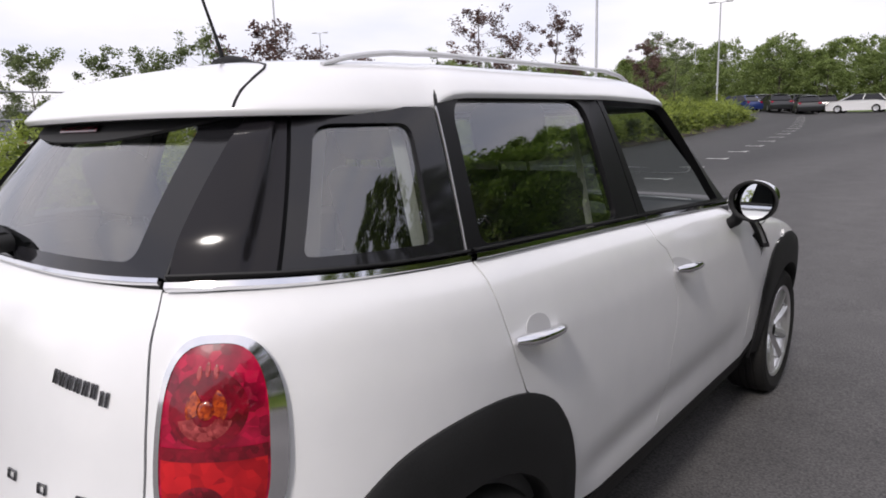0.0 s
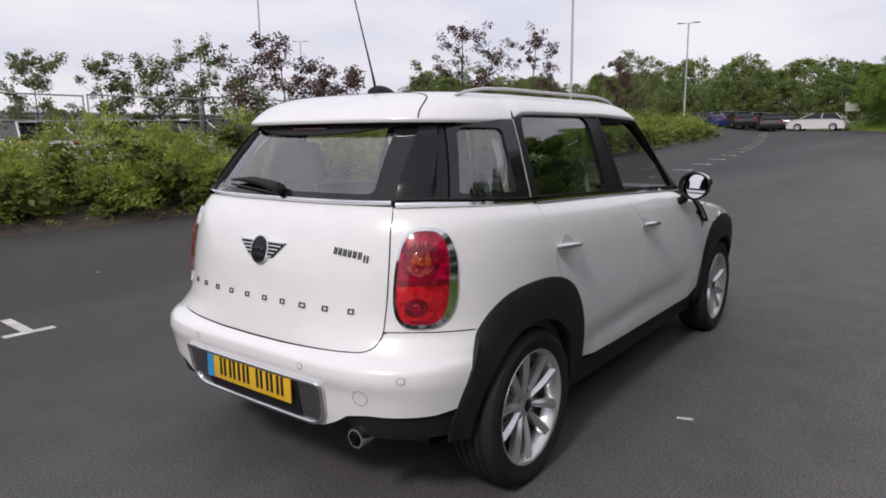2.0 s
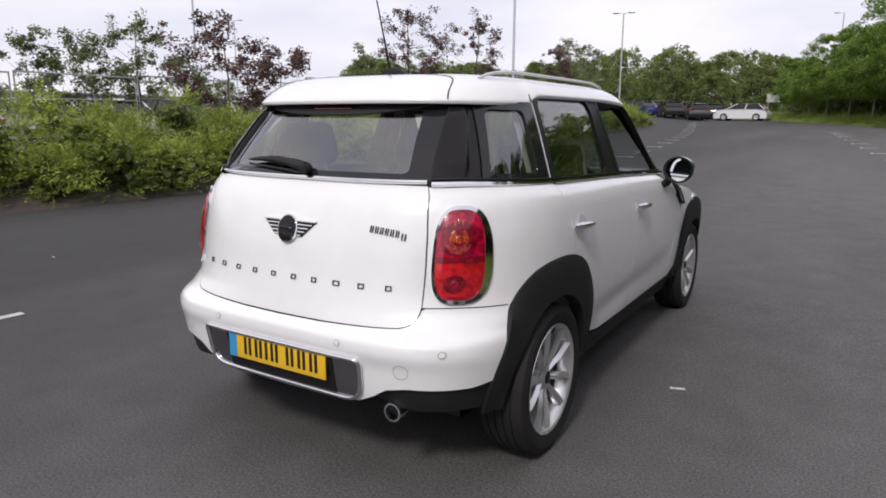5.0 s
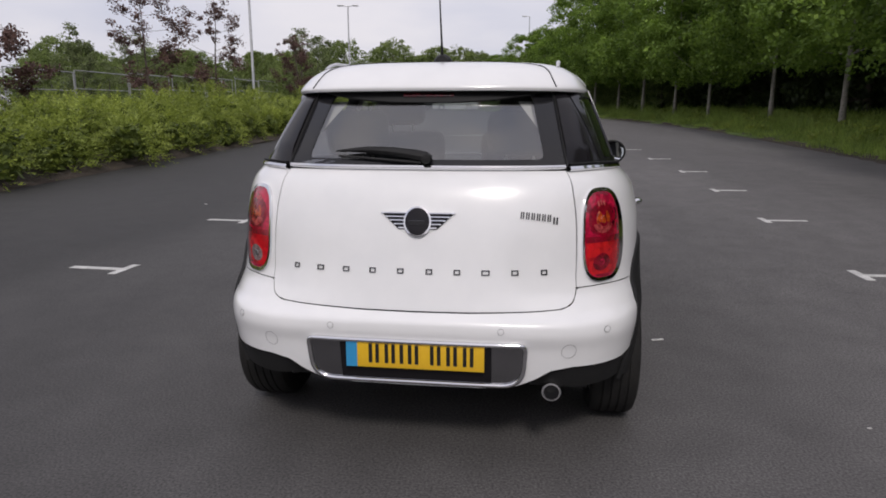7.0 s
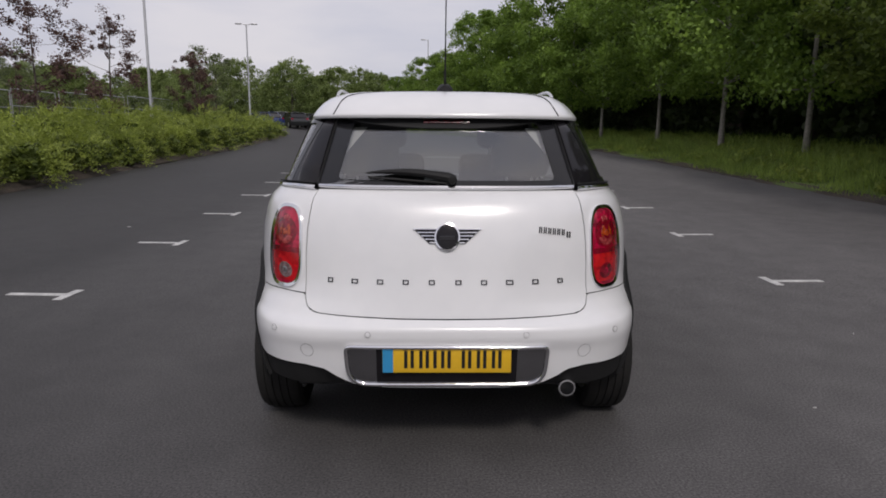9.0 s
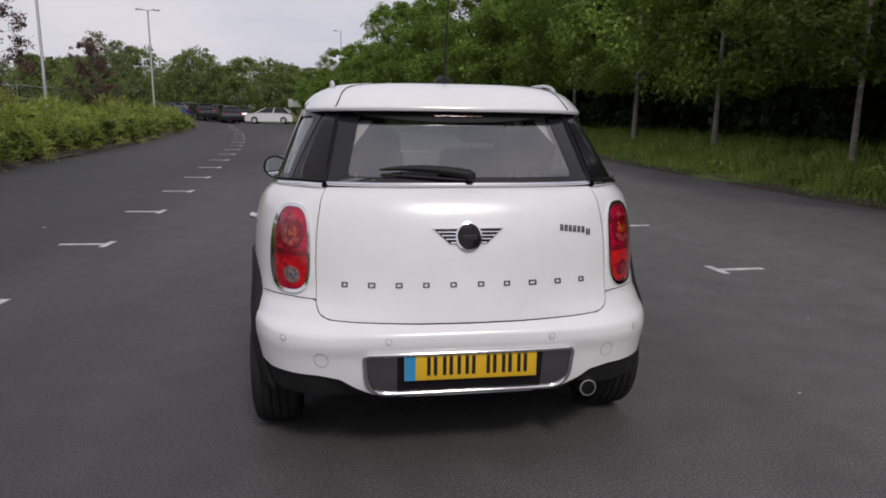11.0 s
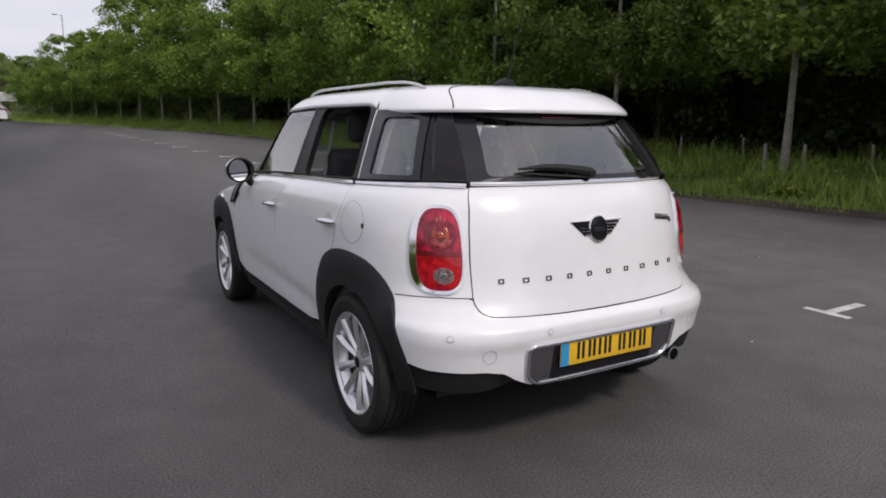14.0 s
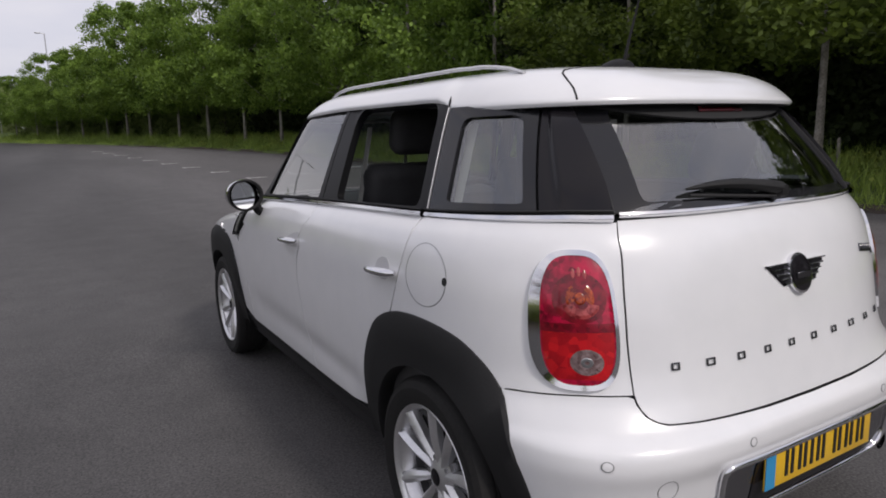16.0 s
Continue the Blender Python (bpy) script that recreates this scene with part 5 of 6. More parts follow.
for axle in AXLES:
    for s in (1, -1):
        m = pose(s * 0.786, axle, 0.3185, 0, 90 * s, 0) @ Matrix.Rotation(radians(-90 if axle else -86), 4, "Z")
        wheel = new("wheel")
        wheel.parent, wheel.matrix_basis = car, m
        mesh_part("tyre", lathe(TYRE, 64), RUBBER, wheel, "black rubber tyre", 30)
        mesh_part("rim", lathe(RIM, 56), SILVER, wheel, "silver alloy rim")
        for k in range(5):
            for t in (-1, 1):
                mesh_part("spoke", spoke(2 * math.pi * k / 5 + t * 0.02, t), SILVER, wheel, "", 25)
            mesh_part("wheel_bolt", moved(lathe([(0.0, 0.012), (0.008, 0.012), (0.010, 0.0)], 10), pose(0.058 * math.cos(2 * math.pi * (k + 0.5) / 5), 0.058 * math.sin(2 * math.pi * (k + 0.5) / 5), 0.045)), RAIL, wheel)
        mesh_part("hub", lathe([(0.0, 0.068), (0.020, 0.068), (0.030, 0.066), (0.046, 0.058), (0.075, 0.048), (0.080, 0.02)], 32), SILVER, wheel)
        mesh_part("hub_cap", lathe([(0.0, 0.073), (0.020, 0.0725), (0.027, 0.068)], 24), GLOSS_BLACK, wheel, "black hub cap")
        # Brake disc darkened and a black disc added as painted shade between spokes.
        mesh_part("brake_disc", lathe([(0.06, 0.036), (0.13, 0.036), (0.13, 0.031), (0.06, 0.031)], 36), DARK_CHROME, wheel)
        mesh_part("spoke_gap_shade", lathe([(0.0, 0.030), (0.222, 0.030)], 32), GAP, wheel)

# cabin
cabin_floor = mesh_part("cabin_floor", box(0, 0.85, 0.42, 1.5, 2.5, 0.06, 0.01), TRIM_DARK, car)


def seat_parts(x, y, w, back, tilt):
    """A seat: cushion, backrest and headrest on two rods."""
    seat = new("seat")
    seat.parent = car
    seat.location = (x, y, 0.51)
    mesh_part("cushion", box(0, 0.25, 0.10, w, 0.52, 0.20, 0.06, 3), SEAT, seat)
    m = pose(0, 0.0, 0.14, tilt, 0, 0)
    mesh_part("backrest", moved(box(0, 0, back / 2, w, 0.13, back, 0.055, 3), m), SEAT, seat, "black cloth seat back")
    mesh_part("headrest", moved(box(0, 0.0, back + 0.14, 0.28, 0.11, 0.20, 0.05, 3), m), SEAT, seat, "black headrest")
    for dx in (-0.06, 0.06):
        mesh_part("headrest_rod", moved(tube([(dx, 0, back - 0.03), (dx, 0, back + 0.10)], 0.006, 8), m), RAIL, seat)
    return seat


for x in (-0.36, 0.36):
    seat_parts(x, 1.10, 0.50, 0.61, 14)
    seat_parts(x, 0.10, 0.52, 0.50, 16)
dash = [(0.0, 0.62), (-0.10, 0.72), (-0.13, 0.92), (-0.05, 1.02), (0.15, 1.045), (0.50, 1.03), (0.5, 0.6)]
dv = [(-0.74, 1.62 + a, b) for a, b in dash] + [(0.74, 1.62 + a, b) for a, b in dash]
df = [tuple(range(6, -1, -1)), tuple(range(7, 14))] + [(i, (i + 1) % 7, 7 + (i + 1) % 7, 7 + i) for i in range(7)]
mesh_part("dashboard", (dv, df), TRIM_DARK, car, "dark dashboard", 30)
mesh_part("dash_dial", moved(lathe([(0.0, 0.0), (0.10, 0.0), (0.115, 0.012), (0.12, 0.0)], 32), pose(0, 1.486, 0.88, 78, 0, 0)), RAIL, car)
wheel_ring = [(0.19 * math.cos(2 * math.pi * k / 36), 0.19 * math.sin(2 * math.pi * k / 36), 0) for k in range(37)]
steering = mesh_part("steering_wheel", moved(tube(wheel_ring, 0.016, 10, False), pose(0.36, 1.46, 0.92, 64, 0, 0)), TRIM_DARK, car)
for a in (0, 180, 270):
    mesh_part("wheel_spoke", moved(tube([(0, 0, -0.01), (0.19 * math.cos(radians(a)), 0.19 * math.sin(radians(a)), 0)], 0.015, 8), pose(0.36, 1.46, 0.92, 64, 0, 0)), RAIL, steering)
for s in (1, -1):
    ys = [-0.33 + 0.19 * i for i in range(13)]
    lo_, hi_ = BODY.side([(y, 0.48) for y in ys]), BODY.side([(y, BELT(y) - 0.004) for y in ys])
    card = mesh_part("door_card", patch(BODY, lo_, hi_, [lo_[0], hi_[0]], [lo_[-1], hi_[-1]], 24, 10, -0.040, 0.0, s), TRIM_DARK, car, "dark inner door trim")
    v = []
    for u, z in hi_:
        v += [BODY.off(s * u, z + 0.004, -0.012), BODY.off(s * u, z + 0.006, -0.030), BODY.off(s * u, z - 0.004, -0.090)]
    f = [(i * 3 + j, i * 3 + j + 1, i * 3 + j + 4, i * 3 + j + 3) for i in range(12) for j in range(2)]
    mesh_part("door_sill_trim", (v, f), TRIM_DARK, card)
mesh_part("cowl", box(0, 2.12, 1.005, 1.40, 0.30, 0.07, 0.02), TRIM_DARK, car, "black cowl below the windscreen")
mesh_part("parcel_shelf", box(0, -0.22, 1.0, 1.16, 0.36, 0.02, 0.006), TRIM_DARK, car)
v, f = [], []
for i, u in enumerate(us):
    p = ROOF.point(u, 1.3)
    e = ROOF_EDGE(p.y)
    for c in (0.86, 0.7, 0.4, 0.02):
        v.append(Vector((p.x * c, 0.62 + (p.y - 0.62) * c, e - 0.02 + (1.535 - e) * (1 - c ** CROWN))))
for i in range(160):
    for j in range(3):
        f.append((i * 4 + j, i * 4 + j + 1, (i + 1) * 4 + j + 1, (i + 1) * 4 + j))
mesh_part("headlining", (v, f), TRIM_PALE, car, "pale cloth headlining")
for s in (1, -1):
    for ya, yb, za, zb, w in ((1.02, 1.02, 1.02, 1.46, 0.10), (0.06, 0.12, 1.07, 1.44, 0.11), (-0.36, -0.23, 1.14, 1.43, 0.07)):
        lo_, hi_ = CABIN.side([(ya - w / 2, za + 0.03), (ya + w / 2, za + 0.03)]), CABIN.side([(yb - w / 2, zb - 0.01), (yb + w / 2, zb - 0.01)])
        mesh_part("pillar_trim", patch(CABIN, lo_, hi_, [lo_[0], hi_[0]], [lo_[1], hi_[1]], 4, 10, -0.035, 0.0, s), TRIM_PALE, car, "pale pillar trim")
    belt = [Vector((s * 0.56, 1.00, 1.40)), Vector((s * 0.60, 1.00, 1.2)), Vector((s * 0.66, 1.02, 0.85))]
    mesh_part("seat_belt", tube(belt, [0.024] * 3, 8, True, 0.15), TRIM_PALE, car)


# ---------- trees, hedge, grass ----------
def tree(name, label, seed, height, trunk, crown_r, base, clusters, count, size, leaf, bark, group="", spread=0.55, thick=None, limb=3, level=0.0, low=0.9):
    """A tree: tapered trunk with limbs that reach the leaf clusters, and a ragged crown of single leaves."""
    rng = np.random.default_rng(seed)
    root = thing(name, label, "tree", (0, 0, 0), group)
    thick = thick or height * 0.017
    top = Vector((rng.normal() * 0.002 * height, rng.normal() * 0.002 * height, height * 0.93))
    axis = [Vector((0, 0, -0.25))]
    for i in range(1, 8):
        t = i / 7
        axis.append(Vector((top.x * t * t + rng.normal() * 0.0015 * height * t, top.y * t + rng.normal() * 0.0015 * height * t, top.z * t)))
    parts = [tube(axis, [thick * (1.25 if i == 0 else 1 - 0.88 * i / 7) for i in range(8)], 10)]
    centres, sizes = [], []
    for i in range(clusters):
        h = base + (height - base) * (rng.random() ** low)
        t = (h - base) / (height - base)
        reach = crown_r * (0.35 + 1.05 * math.sin(math.pi * min(0.98, 0.18 + 0.80 * t))) * (0.45 + 0.62 * rng.random())
        a = rng.random() * 6.283
        c = np.array([math.cos(a) * reach, math.sin(a) * reach, h])
        centres.append(c)
        sizes.append(spread * (0.6 + 0.8 * rng.random()) * (1 - 0.35 * t))
        if i % limb == 0:
            start_h = max(trunk * 0.9, h - reach * (0.5 + 0.5 * rng.random()))
            q = min(0.97, start_h / top.z)
            s = Vector((top.x * q * q, top.y * q, start_h))
            e = Vector(c)
            mid = s.lerp(e, 0.5) + Vector((0, 0, -0.06 * reach))
            r0 = thick * (1 - 0.85 * q) * 0.36
            parts.append(tube([s, mid, e], [r0, r0 * 0.6, r0 * 0.22], 6))
    mesh_part("trunk", join(*parts), bark, root)
    quads("crown", leaves(np.array(centres), np.array(sizes), count, size, rng, 0.7, 0.3, 0.32, level), leaf, root)
    return root


def place(src, x, y, turn, scale=1.0, sink=0.0, extra=0.0):
    m = Matrix.Translation((x, y, ground_z(x, y) + extra - sink)) @ pose(0, 0, 0, 0, 0, turn) @ Matrix.Diagonal((scale, scale, scale, 1))
    src.scale = (1, 1, 1)
    ob = copy_thing(src, m)
    ob.scale = (scale, scale, scale)
    return ob


WL = "tall broadleaf tree with pale trunk in fresh green leaf"
wood_a = tree("wood_tree", WL, 11, 9.5, 2.7, 2.5, 2.4, 160, 26000, 0.165, LEAF_WOOD, BARK, "trees along the verge", 0.75, 0.105, limb=16, low=1.2)
wood_b = tree("wood_tree", WL, 12, 10.5, 2.8, 2.7, 2.5, 170, 27000, 0.165, LEAF_WOOD, BARK, "trees along the verge", 0.8, 0.10, limb=16, low=1.2)
wood_c = tree("wood_tree", WL, 13, 8.6, 2.3, 2.4, 2.0, 155, 25000, 0.16, LEAF_WOOD, BARK, "trees along the verge", 0.75, 0.095, limb=16, low=1.2)
wood_d = tree("wood_tree", "broadleaf tree with straight pale trunk, shade painted into its low crown", 14, 10.0, 2.9, 2.7, 2.55, 210, 32000, 0.15, LEAF_WOOD_SHADED, BARK, "trees along the verge", 0.62, 0.085, limb=70, level=0.5, low=1.7)
front = [(11.0, 5.6, 0.9), (11.2, 10.7, 0.88), (11.0, 16.2, 0.95), (11.0, 22.0, 0.95), (10.6, 28.0, 0.98), (9.3, 33.4, 0.96), (8.4, 37.3, 0.94), (7.2, 41.2, 1.0), (6.1, 44.8, 0.98), (4.8, 48.2, 0.93), (3.7, 51.4, 0.86), (2.6, 53.9, 0.76), (1.1, 56.8, 0.68), (-0.5, 59.7, 0.62), (-1.9, 62.2, 0.56), (-3.4, 64.9, 0.52), (11.8, 0.2, 0.85)]
kinds = [wood_a, wood_b, wood_c]
prng = random.Random(3)
used = set()
for i, (x, y, sc) in enumerate(front):
    src = wood_d if y < 12 else kinds[i % 3]
    g = verge_z(x - EDGE(y))
    if src not in used:
        used.add(src)
        src.matrix_basis = Matrix.Translation((x, y, ground_z(x, y) + g)) @ pose(0, 0, 0, 0, 0, prng.uniform(0, 360)) @ Matrix.Diagonal((sc, sc, sc, 1))
    else:
        place(src, x, y, prng.uniform(0, 360), sc, 0, g)
DK = "tree deep in the woodland, shade put into its leaf colour"
deep_a = tree("woodland_tree", DK, 21, 10.5, 1.2, 2.9, 1.0, 100, 8600, 0.29, LEAF_DEEP_SHADED, BARK_DARK, "woodland behind the verge", 1.15, 0.16, limb=6)
deep_b = tree("woodland_tree", DK, 22, 9.5, 1.0, 2.7, 0.6, 100, 8600, 0.29, LEAF_DEEP_SHADED, BARK_DARK, "woodland behind the verge", 1.15, 0.15, limb=6)
# Back row: oversized darkened leaves close the sky gaps.
deep_c = tree("woodland_tree", DK, 23, 10.0, 1.0, 3.0, 0.4, 85, 1700, 0.9, LEAF_DEEP_SHADED, BARK_DARK, "woodland behind the verge", 1.3, 0.15, limb=9)
first = {deep_a: True, deep_b: True, deep_c: True}
for row, x0 in enumerate((14.8, 18.5, 22.8)):
    y = -5.0 + row
    while y < 66:
        src = deep_c if row == 2 else deep_a if prng.random() < 0.5 else deep_b
        x = x0 + prng.uniform(-0.8, 0.8) - 7.5 + EDGE(y)
        sc = prng.uniform(0.85, 1.05) * (0.85 if y < 14 else 1.0 - 0.35 * sstep(40, 62, y))
        if first[src]:
            first[src] = False
            src.matrix_basis = Matrix.Translation((x, y, ground_z(x, y) + 0.4)) @ Matrix.Diagonal((sc, sc, sc, 1))
        else:
            place(src, x, y, prng.uniform(0, 360), sc, 0, 0.4)
        y += prng.uniform(3.0, 4.2)
# Unseen row behind the camera, added as dark reflections for the door mirror.
for i in range(9):
    y = -9.5 - 4.6 * i
    place(deep_a if i % 2 else deep_b, EDGE(y) + 5.5 + prng.uniform(-0.8, 0.8), y, prng.uniform(0, 360), 0.95, 0, 0.3)
rng = np.random.default_rng(31)
uc, us_ = [], []
for i in range(560):
    y = rng.uniform(-6, 68)
    x = EDGE(y) + rng.uniform(5.6, 13.5)
    h = rng.random() ** 1.4 * 3.4
    uc.append((x, y, ground_z(x, y) + 0.4 + h))
    us_.append(rng.uniform(0.6, 1.2))
quads("undergrowth", leaves(uc, us_, 70000, 0.17, rng, 0.8), LEAF_DEEP_SHADED, None, "stuff", "tangled undergrowth below the woodland trees, shade put into its colour", "undergrowth")

# far trees closing the car park
FT = "rounded green tree at the far end of the car park"
far_a = tree("far_tree", FT, 41, 8.6, 1.0, 3.2, 0.1, 210, 11000, 0.23, LEAF_FAR, BARK_DARK, "far trees", 0.9, 0.15, limb=9)
far_b = tree("far_tree", FT, 42, 7.2, 0.8, 3.0, 0.0, 210, 10500, 0.23, LEAF_FAR, BARK_DARK, "far trees", 0.85, 0.14, limb=9)
far_c = tree("far_tree", FT, 43, 6.0, 0.8, 2.6, 0.0, 190, 9500, 0.22, LEAF_FAR, BARK_DARK, "far trees", 0.8, 0.12, limb=9)
far_first = {far_a: True, far_b: True, far_c: True}
spots = []
for i in range(38):
    spots.append((-66 + 2.1 * i + prng.uniform(-1, 1), 76 + prng.uniform(-2.5, 5) - max(0, i - 27) * 0.85))
for i in range(30):
    spots.append((-75 + 3.3 * i + prng.uniform(-1.5, 1.5), 90 + prng.uniform(-3, 5)))
for i in range(12):
    spots.append((-15.0 - 2.0 * prng.random() - i * 0.9, 42 + 2.4 * i))
for i in range(16):
    spots.append((-34 - 4.0 * i + prng.uniform(-1, 1), 66 - 2.6 * i + prng.uniform(-3, 3)))
for i in range(13):
    y = 43 + 1.9 * i
    spots.append((EDGE(y) + 4.6 + prng.uniform(-0.6, 0.8), y))
for x, y in spots:
    src = prng.choice([far_a, far_b, far_c])
    sc = prng.uniform(0.8, 1.1) * (1.0 if y > 84 else 0.78) * (0.62 if x < -40 and y < 66 else 1.0) * (0.62 if y < 71 and x > -27 else 1.0) * (0.75 if x > EDGE(y) and y < 69 else 1.0)
    if far_first[src]:
        far_first[src] = False
        src.matrix_basis = Matrix.Translation((x, y, ground_z(x, y))) @ Matrix.Diagonal((sc, sc, sc, 1))
    else:
        place(src, x, y, prng.uniform(0, 360), sc)

# young trees behind the hedge
def young_tree(label, seed, height, reach, leaf, lean):
    """A sapling: a thin stem, ascending branches with side twigs, and loose tufts of leaf along them."""
    rng = np.random.default_rng(seed)
    root = thing("young_tree", label, "tree", (0, 0, 0), "young trees behind the hedge")
    wood, tufts, sizes = [], [], []
    stem = [Vector((lean * height * t * t + rng.normal() * 0.012 * height * t, rng.normal() * 0.012 * height * t, height * 0.95 * t - 0.2 * (t == 0))) for t in (0, 0.2, 0.4, 0.6, 0.8, 1.0)]
    r0 = height * 0.0095
    wood.append(tube(stem, [r0 * (1.2 - 1.05 * t) for t in (0, 0.2, 0.4, 0.6, 0.8, 1.0)], 8))
    n = int(rng.integers(14, 19))
    for k in range(n):
        low = 0.22 if leaf is LEAF_COPPER else 0.14
        t = low + (0.94 - low) * (k + rng.random() * 0.8) / n
        q = min(4, int(t * 5))
        a = stem[q].lerp(stem[q + 1], t * 5 - q)
        turn = k * 2.4 + rng.normal() * 0.5
        out = reach * (0.30 + 0.80 * math.sin(math.pi * (0.22 + 0.72 * (t - low) / (0.94 - low)))) * rng.uniform(0.55, 1.15)
        e = a + Vector((math.cos(turn) * out, math.sin(turn) * out, out * (rng.uniform(0.25, 0.65) if leaf is LEAF_COPPER else rng.uniform(0.5, 1.0))))
        m = a.lerp(e, 0.5) + Vector((0, 0, -0.08 * out))
        wood.append(tube([a, m, e], [r0 * 0.42 * (1.1 - t), r0 * 0.28 * (1.1 - t), 0.004], 5))
        for w in range(int(rng.integers(3, 6))):
            u = rng.uniform(0.35, 1.0)
            b = a.lerp(e, u)
            tip = b + Vector(rng.normal(size=3)) * 0.16 * reach + Vector((0, 0, 0.10 * reach))
            wood.append(tube([b, tip], [0.006, 0.003], 4, False))
            for g in (0.5, 1.0):
                tufts.append(b.lerp(tip, g))
                sizes.append(rng.uniform(0.12, 0.32))
    tufts.append(stem[-1])
    sizes.append(0.12)
    mesh_part("trunk", join(*wood), BARK_DARK, root)
    quads("crown", leaves(np.array(tufts), np.array(sizes), int(42 * len(tufts)), 0.078, rng, 0.7, 0.3, 0.36, 0.4), leaf, root)
    return root


CP, YG = "young copper-leaved tree with a thin trunk behind the hedge", "slender young green tree behind the hedge"
young = [(-12.6, 9.9, 3.7, 1.45, LEAF_COPPER, CP, -0.04), (-13.2, 12.4, 2.95, 1.1, LEAF_COPPER, CP, 0.0), (-12.3, 18.0, 4.9, 1.5, LEAF_COPPER, CP, 0.0), (-12.9, 23.9, 5.2, 1.35, LEAF_COPPER, CP, 0.02),
         (-12.7, 33.4, 4.7, 1.2, LEAF_COPPER, CP, -0.02), (-13.4, 36.0, 4.9, 1.3, LEAF_YOUNG, YG, 0.0), (-13.6, 39.5, 5.1, 1.4, LEAF_YOUNG, YG, 0.0), (-18.5, 9.6, 3.1, 1.0, LEAF_YOUNG, YG, 0.0),
         (-19.0, 8.35, 3.4, 0.9, LEAF_YOUNG, YG, 0.0), (-20.0, 6.55, 3.3, 1.15, LEAF_YOUNG, YG, 0.0), (-21.0, 2.6, 3.6, 1.2, LEAF_YOUNG, YG, 0.0), (-17.5, 10.6, 3.8, 0.95, LEAF_YOUNG, YG, 0.0),
         (-16.5, 11.5, 2.7, 0.9, LEAF_YOUNG, YG, 0.0), (-17.5, 22.0, 3.7, 0.95, LEAF_YOUNG, YG, 0.0), (-22.0, 33.0, 4.4, 1.5, LEAF_YOUNG, YG, 0.0), (-13.3, -7.0, 4.2, 1.3, LEAF_COPPER, CP, 0.0), (-13.5, -16.0, 4.4, 1.4, LEAF_YOUNG, YG, 0.0)]
for i, (x, y, h, r, leaf, label, lean) in enumerate(young):
    t = young_tree(label, 60 + i, h, r, leaf, lean)
    t.matrix_basis = Matrix.Translation((x, y, ground_z(x, y) + 0.05))

# hedge: leafy shoots over a ragged mass of clumps
def sprays(base, way, length, rng, leaflets=9, size=0.092):
    """Feathery shoots: pairs of narrow leaves along each, drooping a little to the tip."""
    k = len(base)
    side = np.cross(way, np.array([0, 0, 1.0]) + rng.normal(size=(k, 3)) * 0.45)
    side /= np.linalg.norm(side, axis=1, keepdims=True) + 1e-9
    out = []
    for j in range(leaflets):
        t = (j + 0.6) / leaflets
        p = base + way * (length * t)[:, None] + np.array([0, 0, -0.22]) * (length * t * t)[:, None]
        s = (1 if j % 2 else -1) * (j < leaflets - 1)
        a = way * 0.75 + side * s * 0.85 + rng.normal(size=(k, 3)) * 0.22
        a /= np.linalg.norm(a, axis=1, keepdims=True)
        up = np.cross(side, way) + rng.normal(size=(k, 3)) * 0.35
        b = np.cross(a, up)
        b /= np.linalg.norm(b, axis=1, keepdims=True) + 1e-9
        z = (size * (1.15 - 0.5 * t) * (0.7 + 0.6 * rng.random(k)))[:, None]
        out.append(np.stack([p, p + a * z * 0.5 + b * z * 0.2, p + a * z, p + a * z * 0.5 - b * z * 0.2], axis=1))
    return np.concatenate(out)


rng = np.random.default_rng(71)
mounds = []
y = -16.0
while y < 47:
    near = HEDGE_X(y)
    for x, w, h in ((near - 0.35, 0.58, 1.02), (near - 1.2, 0.74, 1.46), (near - 2.3, 0.85, 1.72)):
        k = rng.uniform(0.74, 1.14)
        mounds.append((x + rng.normal() * 0.18, y + rng.normal() * 0.25, w * rng.uniform(0.8, 1.15), h * k))
    y += 1.12 if y < 22 else 1.4
core, core_s, sb, sw, sl_ = [], [], [], [], []
for x, y, w, h in mounds:
    g = ground_z(HEDGE_X(y), y) + 0.06
    near_side = -4 < y < 24
    for i in range(9):
        core.append((x + rng.normal() * w * 0.36, y + rng.normal() * w * 0.36, g + h * rng.uniform(0.10, 0.74)))
        core_s.append(w * 0.38)
    for i in range(int((300 if near_side else 150) * w)):
        a, c = rng.random() * 6.283, rng.random() ** 0.75
        r = math.sqrt(max(0.0, 1 - c * c)) * rng.uniform(0.72, 1.02)
        p = (x + math.cos(a) * r * w, y + math.sin(a) * r * w, g + h * max(0.05, c) * rng.uniform(0.84, 1.0))
        v = np.array([math.cos(a) * (r + 0.15), math.sin(a) * (r + 0.15), 0.10 + 0.50 * c]) + rng.normal(size=3) * 0.25
        sb.append(p)
        sw.append(v / np.linalg.norm(v))
        sl_.append(rng.uniform(0.20, 0.50))
quads("hedge_interior", leaves(core, core_s, 60000, 0.16, rng, 0.8, 0.0, 0.34, 0.3), LEAF_INNER, None, "stuff", "leaves inside the hedge, shade put into their colour", "hedge")
lf = sprays(np.array(sb), np.array(sw), np.array(sl_), rng)
quads("hedge", lf, LEAF_HEDGE, None, "stuff", "long unclipped hedge of feathery yellow-green shoots", "hedge")
tw = []
for i in range(1100):
    x, y, z = core[rng.integers(0, len(core))]
    a = rng.normal(size=3) * 0.22 + np.array([0.12, 0, 0.30])
    p = np.array([x, y, z])
    w = np.array([0.006, 0.006, 0])
    tw.append([p - a, p - a + w, p + a + w * 0.3, p + a])
